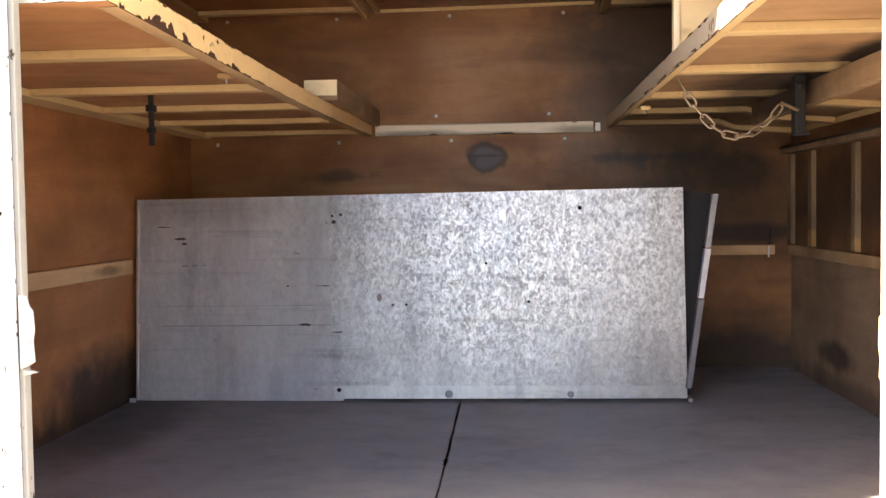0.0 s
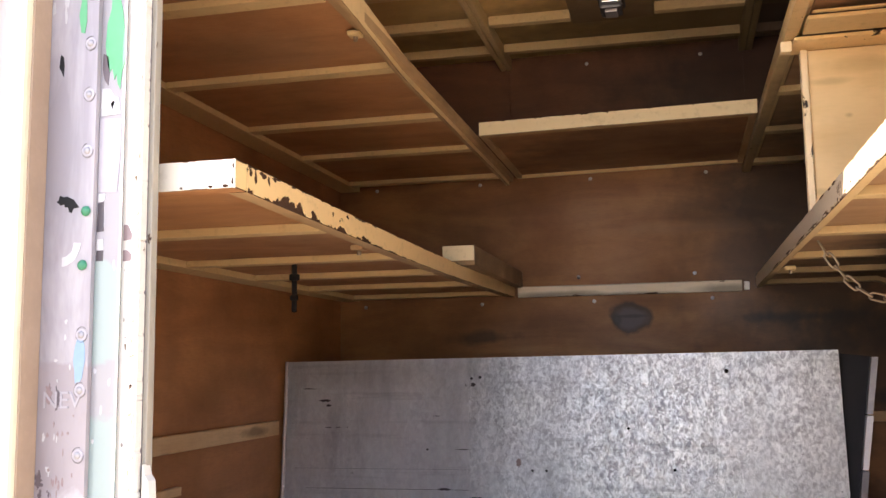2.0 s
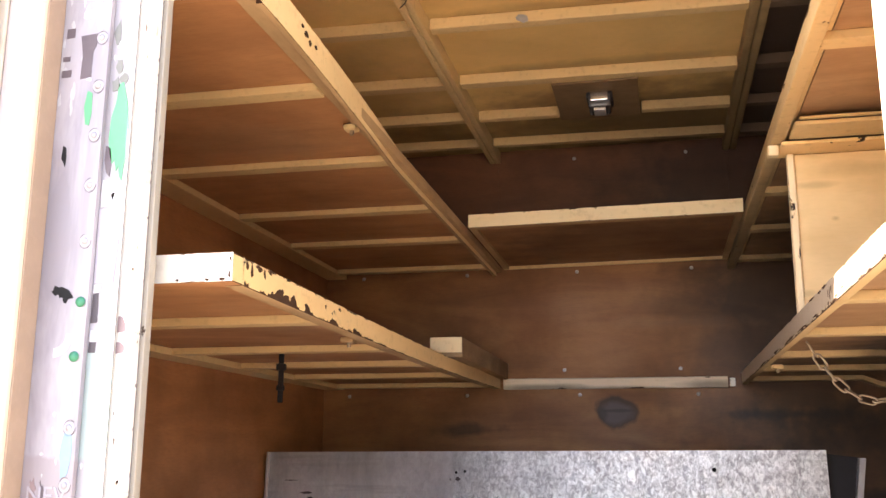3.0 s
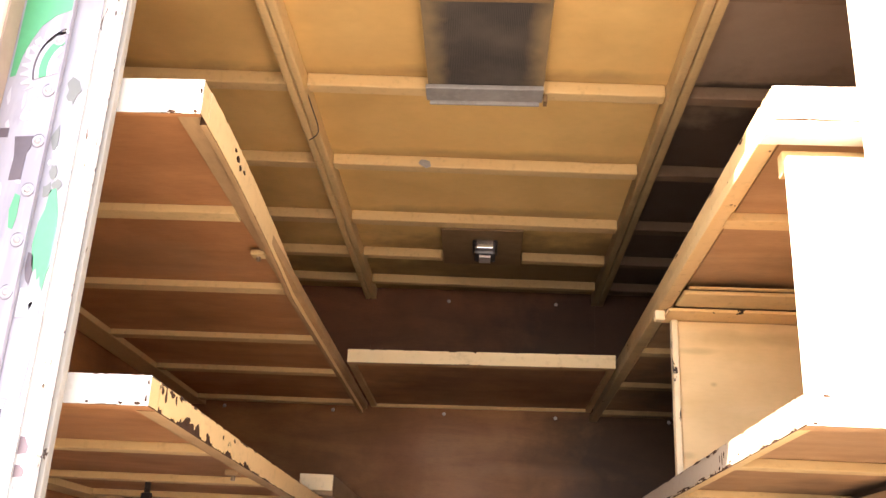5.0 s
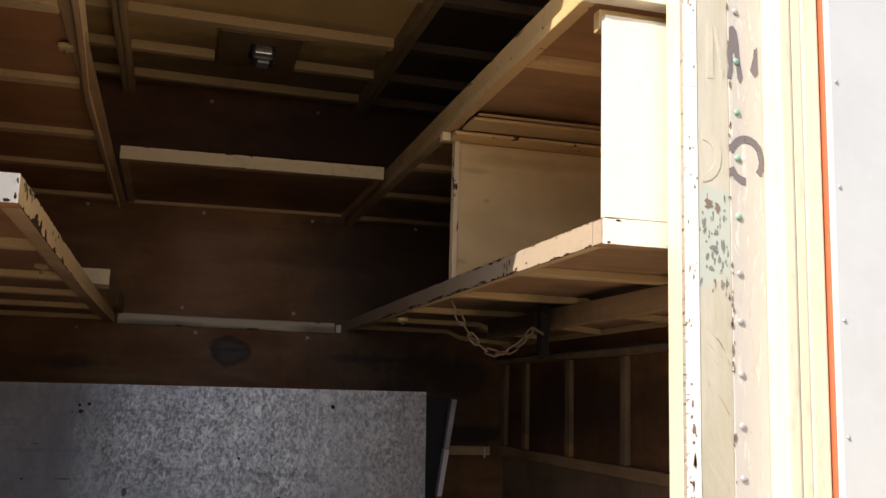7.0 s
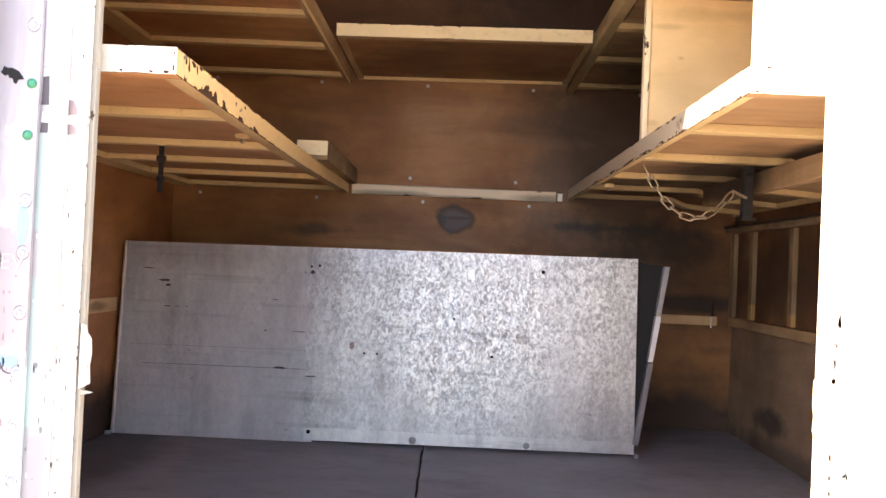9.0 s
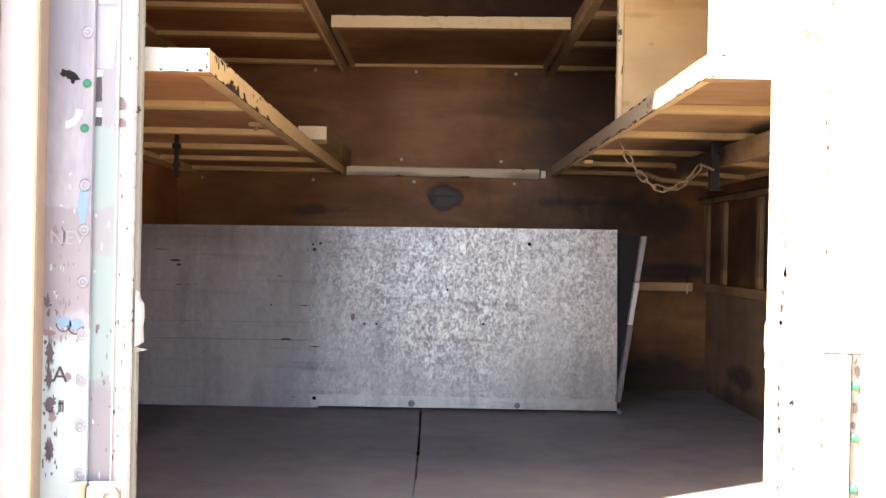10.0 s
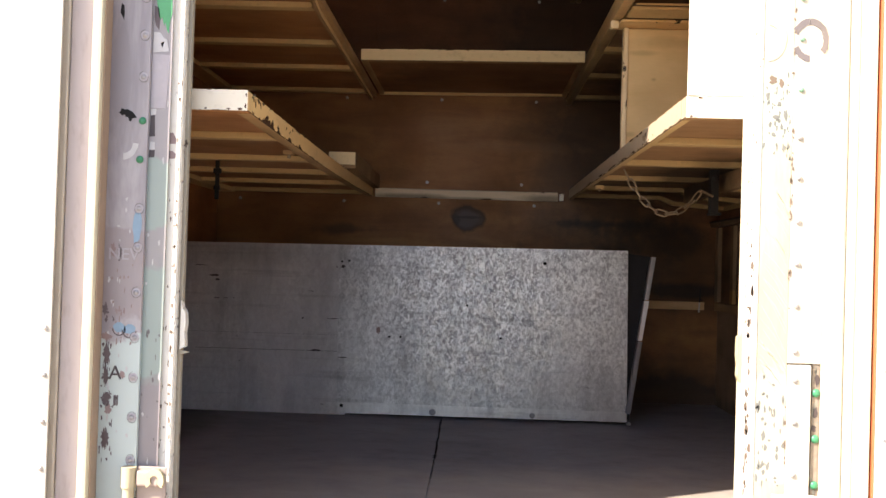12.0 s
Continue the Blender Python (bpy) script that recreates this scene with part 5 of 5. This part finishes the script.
for i, (x, z, r) in enumerate(((-0.664, 0.489, 0.012), (-0.643, 0.486, 0.013))):
    part("decal", outline(bmesh.new(), ragged(x, z, r, r * 0.8, 14, 0.2, 6 + i), Y1, 0.0009), M_DECAL_BLUE, jamb, "pale blue scalloped tape")
    part("decal", arc_piece(bmesh.new(), x, z, r * 1.02, r * 1.2, 185, 350, Y1, 0.0009, 10, 0.05, 8 + i), M_SMUDGE, jamb, "dark outline of the tape")
lettering("lettering", "NEV", 0.034, (-0.692, 0.0222, 0.625), M_GHOST, jamb, "ghost letters in white")
lettering("lettering", "A", 0.040, (-0.682, 0.0222, 0.385), M_DECAL_BLACK, jamb, "black letter")
for i, (x, z, rx, rz) in enumerate(((-0.683, 0.645, 0.006, 0.012), (-0.668, 0.64, 0.005, 0.014), (-0.694, 0.525, 0.006, 0.010), (-0.690, 0.47, 0.011, 0.008), (-0.687, 0.435, 0.008, 0.020),
                                   (-0.686, 0.345, 0.010, 0.013), (-0.682, 0.325, 0.008, 0.010), (-0.686, 0.265, 0.008, 0.019), (-0.688, 0.392, 0.007, 0.018), (-0.655, 0.395, 0.006, 0.007))):
    part("decal", outline(bmesh.new(), ragged(x, z, rx * 0.85, rz, 30, 0.5, 20 + i), Y1, 0.0009), M_SMUDGE if i % 3 else M_DECAL_PINK, jamb)
part("tear", outline(bmesh.new(), [(-0.682, 1.142), (-0.677, 1.138), (-0.6755, 1.124), (-0.6765, 1.108), (-0.680, 1.116), (-0.684, 1.122)], Y1, 0.0009), M_HOLE, jamb, "black tear in the plate")
# green and white sticker remnants higher up
part("decal", outline(bmesh.new(), [(-0.609, 1.121), (-0.606, 1.112), (-0.602, 1.118), (-0.598, 1.100), (-0.595, 1.108), (-0.592, 1.092), (-0.588, 1.085), (-0.586, 1.110), (-0.582, 1.125), (-0.583, 1.170), (-0.587, 1.205), (-0.596, 1.240), (-0.604, 1.236), (-0.606, 1.207), (-0.612, 1.185), (-0.614, 1.151)], Y2, 0.0009), M_DECAL_GREEN, jamb, "bright green sticker remnant")
part("decal", outline(bmesh.new(), [(-0.649, 1.173), (-0.643, 1.171), (-0.640, 1.190), (-0.641, 1.222), (-0.649, 1.226), (-0.653, 1.20)], Y1, 0.0009), M_DECAL_GREEN, jamb, "bright green sticker remnant")
part("decal", outline(bmesh.new(), [(-0.696, 1.415), (-0.688, 1.418), (-0.684, 1.45), (-0.676, 1.478), (-0.664, 1.505), (-0.645, 1.525), (-0.623, 1.535), (-0.623, 1.66), (-0.696, 1.66)], Y1, 0.0009), M_DECAL_GREEN, jamb, "bright green sticker")
RING = (-0.600, 1.432)
pts = []
for i in range(37):
    ang = radians(107 + 103 * i / 36)
    rr = 0.082 if i % 4 < 2 else 0.069
    pts.append((RING[0] + rr * math.cos(ang), RING[1] + rr * math.sin(ang)))
for i in range(19):
    ang = radians(210 - 103 * i / 18)
    pts.append((max(-0.6960, RING[0] + 0.064 * math.cos(ang)), RING[1] + 0.064 * math.sin(ang)))
part("decal", outline(bmesh.new(), pts, Y1 - 0.0004, 0.0004), M_DECAL_WHITE, jamb, "white scalloped ring of a sticker")
for i, (r0, r1, m) in enumerate(((0.0605, 0.0638, M_SMUDGE), (0.054, 0.0603, M_DECAL_WHITE), (0.042, 0.0538, M_DECAL_GREEN), (0.034, 0.0418, M_DECAL_WHITE), (0.024, 0.0338, M_GHOST))):
    lo_a = math.degrees(math.acos(max(-1, min(1, -0.0215 / r0)))) + 1
    part("decal", arc_piece(bmesh.new(), RING[0], RING[1], r0, r1, lo_a, 196, Y1 - 0.0004, 0.0004, 14, 0.0, 40 + i), m, jamb, "curved band of a sticker")
part("decal", outline(bmesh.new(), [(-0.668, 1.316), (-0.640, 1.318), (-0.641, 1.298), (-0.6455, 1.290), (-0.646, 1.248), (-0.664, 1.246), (-0.663, 1.285)], Y1, 0.0009), M_SMUDGE, jamb, "dark block of a sticker")
for x, z, hx, hz in ((-0.668, 0.343, 0.0025, 0.011), (-0.663, 0.343, 0.0015, 0.011), (-0.666, 0.348, 0.004, 0.0015), (-0.686, 1.322, 0.007, 0.008), (-0.690, 1.280, 0.006, 0.004), (-0.688, 1.256, 0.008, 0.006)):
    part("decal", outline(bmesh.new(), [(x - hx, z - hz), (x + hx, z - hz * 0.9), (x + hx, z + hz), (x - hx, z + hz * 0.9)], Y1, 0.0009), M_SMUDGE, jamb, "small dark sticker")
for i, (x, z, rx, rz) in enumerate(((-0.612, 1.32, 0.005, 0.018), (-0.600, 1.30, 0.010, 0.006), (-0.606, 1.265, 0.005, 0.014), (-0.596, 1.245, 0.007, 0.008), (-0.60, 1.40, 0.01, 0.02), (-0.655, 1.35, 0.012, 0.008), (-0.610, 1.235, 0.006, 0.012))):
    part("decal", outline(bmesh.new(), ragged(x, z, rx, rz, 12, 0.4, 50 + i), Y1 if x < -0.62 else Y2, 0.0009), M_DECAL_WHITE if i in (1, 5) else M_FLAKE_GREY, jamb)
# paint flaked off along the edges
def flakes(xs, y, z0, z1, count, seed, material, parent, size=1.0):
    rnd = random.Random(seed)
    for i in range(count):
        x, z = rnd.uniform(*xs), rnd.uniform(z0, z1)
        part("edge_flake", outline(bmesh.new(), ragged(x, z, size * rnd.uniform(0.0012, 0.0035), size * rnd.uniform(0.002, 0.010), 9, 0.45, seed * 100 + i), y, 0.0004), material, parent)


flakes((-0.5655, -0.5605), 0.0401, 0.0, 1.6, 46, 3, M_FLAKE, jamb, 0.8)
flakes((-0.581, -0.562), 0.0401, 0.05, 0.75, 30, 4, M_FLAKE, jamb, 0.6)
flakes((-0.617, -0.583), 0.0325, 0.05, 0.50, 20, 5, M_LETTER, jamb, 0.7)
flakes((-0.617, -0.583), 0.0325, 0.0, 1.6, 26, 6, M_DECAL_WHITE, jamb, 0.8)
flakes((-0.690, -0.640), 0.0226, 0.25, 0.75, 26, 7, M_DECAL_WHITE, jamb, 0.8)
flakes((-0.696, -0.668), 0.0224, 0.22, 0.52, 34, 9, M_SMUDGE, jamb, 0.7)
flakes((-0.690, -0.640), 0.0225, 0.45, 0.62, 30, 10, M_DECAL_PINK, jamb, 0.6)
flakes((-0.697, -0.640), 0.0226, 1.15, 1.6, 30, 8, M_DECAL_WHITE, jamb, 1.4)
# strike and lock keeper
part("strike", outline(bmesh.new(), [(-0.5505, 0.545), (-0.547, 0.530), (-0.541, 0.522), (-0.5395, 0.498), (-0.542, 0.480), (-0.540, 0.452), (-0.5505, 0.446)], 0.055, 0.02), M_WHITE_FLAKE, jamb, "flaked steel strike plate")
part("bent_tab", outline(bmesh.new(), [(-0.5505, 0.444), (-0.536, 0.4415), (-0.530, 0.4400), (-0.538, 0.438), (-0.5505, 0.435)], 0.060, 0.006), M_RETURN, jamb)


def lock_keeper(x, out, z, up, y, paint, pale, parent, label):
    """A cast keeper that holds the end of a door's lock rod; out is the side of the arm, up the side of the rod."""
    k = smooth(part("keeper", rod(bmesh.new(), (x, y, z - 0.02), (x, y, z + 0.02), 0.0145, 16), paint, parent, label))
    smooth(part("lock_rod", rod(bmesh.new(), (x, y, z + up * 0.0205), (x, y, z + up * (0.30 if up > 0 else 0.27)), 0.0112, 16), paint, k))
    xs = sorted((x + out * 0.016, x + out * 0.062))
    part("arm", one(xs, (y - 0.006, y + 0.0125), (z - 0.016, z + 0.014), 0.004), pale, k)
    part("hook", arc_piece(bmesh.new(), x + out * 0.054, z - 0.003, 0.008, 0.019, -40, 220, y - 0.010, 0.012, 12, 0.0, 3), paint, k)
    xs = sorted((x + out * 0.013, x + out * 0.072))
    zs = sorted((z + up * 0.15, z - up * 0.020))
    part("base_plate", one(xs, (y + 0.0095, y + 0.0135), zs, 0.002), pale, k)
    return k


lock_keeper(-0.628, 1, 0.195, -1, 0.006, M_POST, M_POST_PINK, jamb, "cream steel lock keeper")
lock_keeper(-0.628, 1, 1.605, 1, 0.006, M_POST, M_POST_PINK, jamb, "cream steel lock keeper")
hold(jamb)

jamb = thing("wall_rear_right", (0.7, 0.05, ZB), "sunlit white steel door jamb with flaked paint, bolts and decal remnants", "door jamb", kind="structure")
part("column", one((0.599, RIGHT + 0.06), (0.032, 0.088), (ZB, ZT), 0.002), M_RETURN, jamb)
part("inner_lip", one((0.583, 0.5985), (0.050, 0.0935), (ZB, ZT), 0.002), M_POST_PALE, jamb)
part("corner_strip", torn_strip(0.6015, 0.5800, 0.0245, 0.0315, 33, 0.0035), M_WHITE_FLAKE, jamb, "white strip with flaking edges")
part("edge_bead", torn_strip(0.5985, 0.5825, 0.032, 0.0459, 34, 0.003), M_RETURN, jamb)
part("groove", one((0.5850, 0.5982), (0.0460, 0.0499), (ZB, ZT)), M_SMUDGE, jamb)
part("side_plate", one((0.602, 0.662), (0.026, 0.0315), (ZB, ZT), 0.001), M_BEIGE, jamb, "beige plate, scratched and flaked")
part("face_plate", one((0.6625, 0.727), (0.024, 0.0315), (0.462, ZT), 0.001), M_WHITE, jamb, "white plate")
part("lower_plate", one((0.6625, 0.708), (0.020, 0.0315), (ZB, 0.459), 0.002), M_WHITE, jamb, "raised white plate")
part("recess", one((0.7115, 0.727), (0.027, 0.0315), (ZB, 0.4615), 0.001), M_GRIME, jamb, "grimy recessed strip")
part("plate_gap", one((0.7082, 0.7113), (0.0245, 0.0315), (ZB, 0.4615)), M_SEAM, jamb)
part("post", one((0.7275, 0.752), (-0.025, 0.0315), (ZB, ZT), 0.005), M_POST_PALE, jamb, "pale cream rounded post")
part("post", one((0.7525, 0.7725), (-0.0225, 0.0315), (ZB, ZT), 0.003), M_POST_PALE, jamb)
part("post", one((0.7730, 0.8055), (-0.024, 0.0315), (ZB, ZT), 0.004), M_POST_PALE, jamb)
part("red_trim", one((0.8090, 0.8112), (-0.031, 0.0315), (ZB, ZT), 0.002), M_RED, jamb, "orange-red painted trim")
part("skin", one((0.8115, RIGHT + 0.06), (-0.044, 0.0315), (ZB, ZT), 0.002), M_SKIN, jamb, "grey aluminium rear skin with rivets")
bolts([(0.676, z) for z in (1.36, 0.905, 0.826, 0.74, 0.657, 0.575, 0.485)], 0.024, M_BOLT_WHITE, 0.0058, jamb)
bolts([(0.676, z) for z in (1.45, 1.27, 1.18, 1.10, 1.0)], 0.024, M_GREEN_DULL, 0.0058, jamb, "green_bolt")
bolts([(0.676, z) for z in (0.43, 0.347, 0.245, 0.16)], 0.020, M_BOLT_WHITE, 0.0058, jamb)
bolts([(0.7195, z) for z in (0.405, 0.315, 0.225)], 0.027, M_GREEN_BOLT, 0.0085, jamb, "green_bolt")
bolts([(0.822, z) for z in (1.40, 1.23, 1.05, 0.83, 0.645, 0.46, 0.33)], -0.044, M_BOLT, 0.0032, jamb, "rivet")
Y3 = 0.0229
for i, (a0, a1) in enumerate(((-38, 28), (29, 92), (94, 160), (203, 268))):
    part("letter", arc_piece(bmesh.new(), 0.692, 1.098, 0.025, 0.036, a0, a1, Y3, 0.001, 12, 0.07, 60 + i), M_LETTER, jamb, "remnant of a black letter C")
part("letter", arc_piece(bmesh.new(), 0.610, 1.098, 0.024, 0.036, -88, 88, 0.0248, 0.001, 14, 0.02, 65), M_GHOST_WARM, jamb, "ghost of a white letter")
for pts in ([(0.659, 1.240), (0.662, 1.262), (0.659, 1.285), (0.663, 1.305), (0.664, 1.330), (0.671, 1.334), (0.678, 1.326), (0.682, 1.300), (0.684, 1.270), (0.689, 1.242), (0.684, 1.232), (0.679, 1.240), (0.677, 1.262), (0.673, 1.290), (0.669, 1.282), (0.670, 1.255), (0.666, 1.238)],
            [(0.704, 1.258), (0.712, 1.246), (0.719, 1.252), (0.718, 1.302), (0.713, 1.290)]):
    part("letter", outline(bmesh.new(), pts, Y3, 0.001), M_LETTER, jamb, "remnant of a black letter N")
for i, (x, z, rx, rz) in enumerate(((0.722, 0.43, 0.005, 0.012), (0.719, 0.365, 0.006, 0.010), (0.717, 0.335, 0.004, 0.007))):
    part("decal", outline(bmesh.new(), ragged(x, z, rx, rz, 10, 0.35, 70 + i), 0.0262, 0.0007), M_DECAL_BLACK, jamb)
for i, (x, z, rx, rz) in enumerate(((0.622, 1.017, 0.007, 0.008), (0.638, 1.012, 0.005, 0.007), (0.612, 0.985, 0.004, 0.009), (0.648, 0.95, 0.003, 0.011), (0.630, 0.945, 0.007, 0.004), (0.625, 0.91, 0.005, 0.004), (0.645, 0.885, 0.004, 0.007), (0.618, 0.93, 0.003, 0.007), (0.634, 0.97, 0.004, 0.005), (0.640, 0.925, 0.003, 0.006))):
    part("decal", outline(bmesh.new(), ragged(x, z, rx, rz, 12, 0.45, 80 + i), 0.0252, 0.0007), M_FLAKE if i < 2 else M_FLAKE_GREY, jamb)
flakes((0.5825, 0.592), 0.0241, 0.0, 0.75, 52, 13, M_FLAKE, jamb, 1.0)
flakes((0.5825, 0.600), 0.0241, 0.75, 1.6, 24, 23, M_FLAKE, jamb, 0.5)
flakes((0.604, 0.659), 0.0256, 0.2, 0.45, 40, 14, M_FLAKE_GREY, jamb, 1.0)
for pts in ([(0.622, 1.235), (0.634, 1.235), (0.634, 1.33), (0.622, 1.33)], [(0.634, 1.33), (0.640, 1.33), (0.654, 1.25), (0.650, 1.235)]):
    part("letter", outline(bmesh.new(), pts, 0.0251, 0.0008), M_GHOST_WARM, jamb, "ghost of a white letter")
flakes((0.604, 0.659), 0.0256, 0.86, 1.03, 56, 15, M_FLAKE_GREY, jamb, 0.65)
flakes((0.6595, 0.664), 0.0226, 0.25, 1.5, 40, 16, M_FLAKE, jamb, 0.8)
flakes((0.7135, 0.726), 0.0266, 0.1, 0.45, 14, 17, M_FLAKE_GREY, jamb, 1.0)
flakes((0.688, 0.7255), 0.0236, 0.5, 1.5, 24, 18, M_BEIGE, jamb, 1.0)
rnd = random.Random(11)
for i in range(34):
    z0, x0, ln = 0.42 + 0.41 * rnd.random(), 0.604 + 0.012 * rnd.random(), rnd.uniform(0.05, 0.09)
    w = rnd.uniform(0.0006, 0.0018)
    x1, z1, xm, zm = min(0.660, x0 + 0.048), z0 - ln, x0 + 0.022, z0 - ln * 0.4
    part("scratch", outline(bmesh.new(), [(x0, z0), (xm, zm), (x1, z1), (x1, z1 + w), (xm, zm + w * 1.6), (x0, z0 + w)], 0.0256, 0.0004), M_GHOST_WARM, jamb)
part("strike", outline(bmesh.new(), [(0.5865, 0.412), (0.580, 0.418), (0.5745, 0.430), (0.576, 0.452), (0.5735, 0.470), (0.5745, 0.508), (0.5815, 0.512), (0.5865, 0.532)], 0.055, 0.02), M_POST, jamb, "cream steel strike plate")
lock_keeper(0.706, -1, 0.188, -1, 0.002, M_WHITE, M_WHITE, jamb, "white steel lock keeper")
lock_keeper(0.700, -1, 1.585, 1, -0.012, M_WHITE, M_POST, jamb, "white steel lock keeper, shading the plate")
part("spacer", one((0.640, 0.715), (0.003, 0.0228), (1.572, 1.70), 0.002), M_POST, jamb)
hold(jamb)

solid("wall_rear_top", one((LEFT - 0.06, RIGHT + 0.06), (0.0, 0.09), (1.855, ZT), 0.003), M_POST, "cream painted steel header above the doorway", "door header", kind="structure")
solid("sill", one((LEFT - 0.06, RIGHT + 0.06), (-0.03, -0.001), (-0.12, FLOOR), 0.004), M_RETURN, "painted steel sill of the doorway", "sill", kind="structure")
solid("wall_base", one((LEFT + 0.1, RIGHT - 0.1), (0.12, BACK), (GROUND, -0.121), 0.01), M_TAN, "plain dark underframe that carries the box", "underframe", kind="structure")
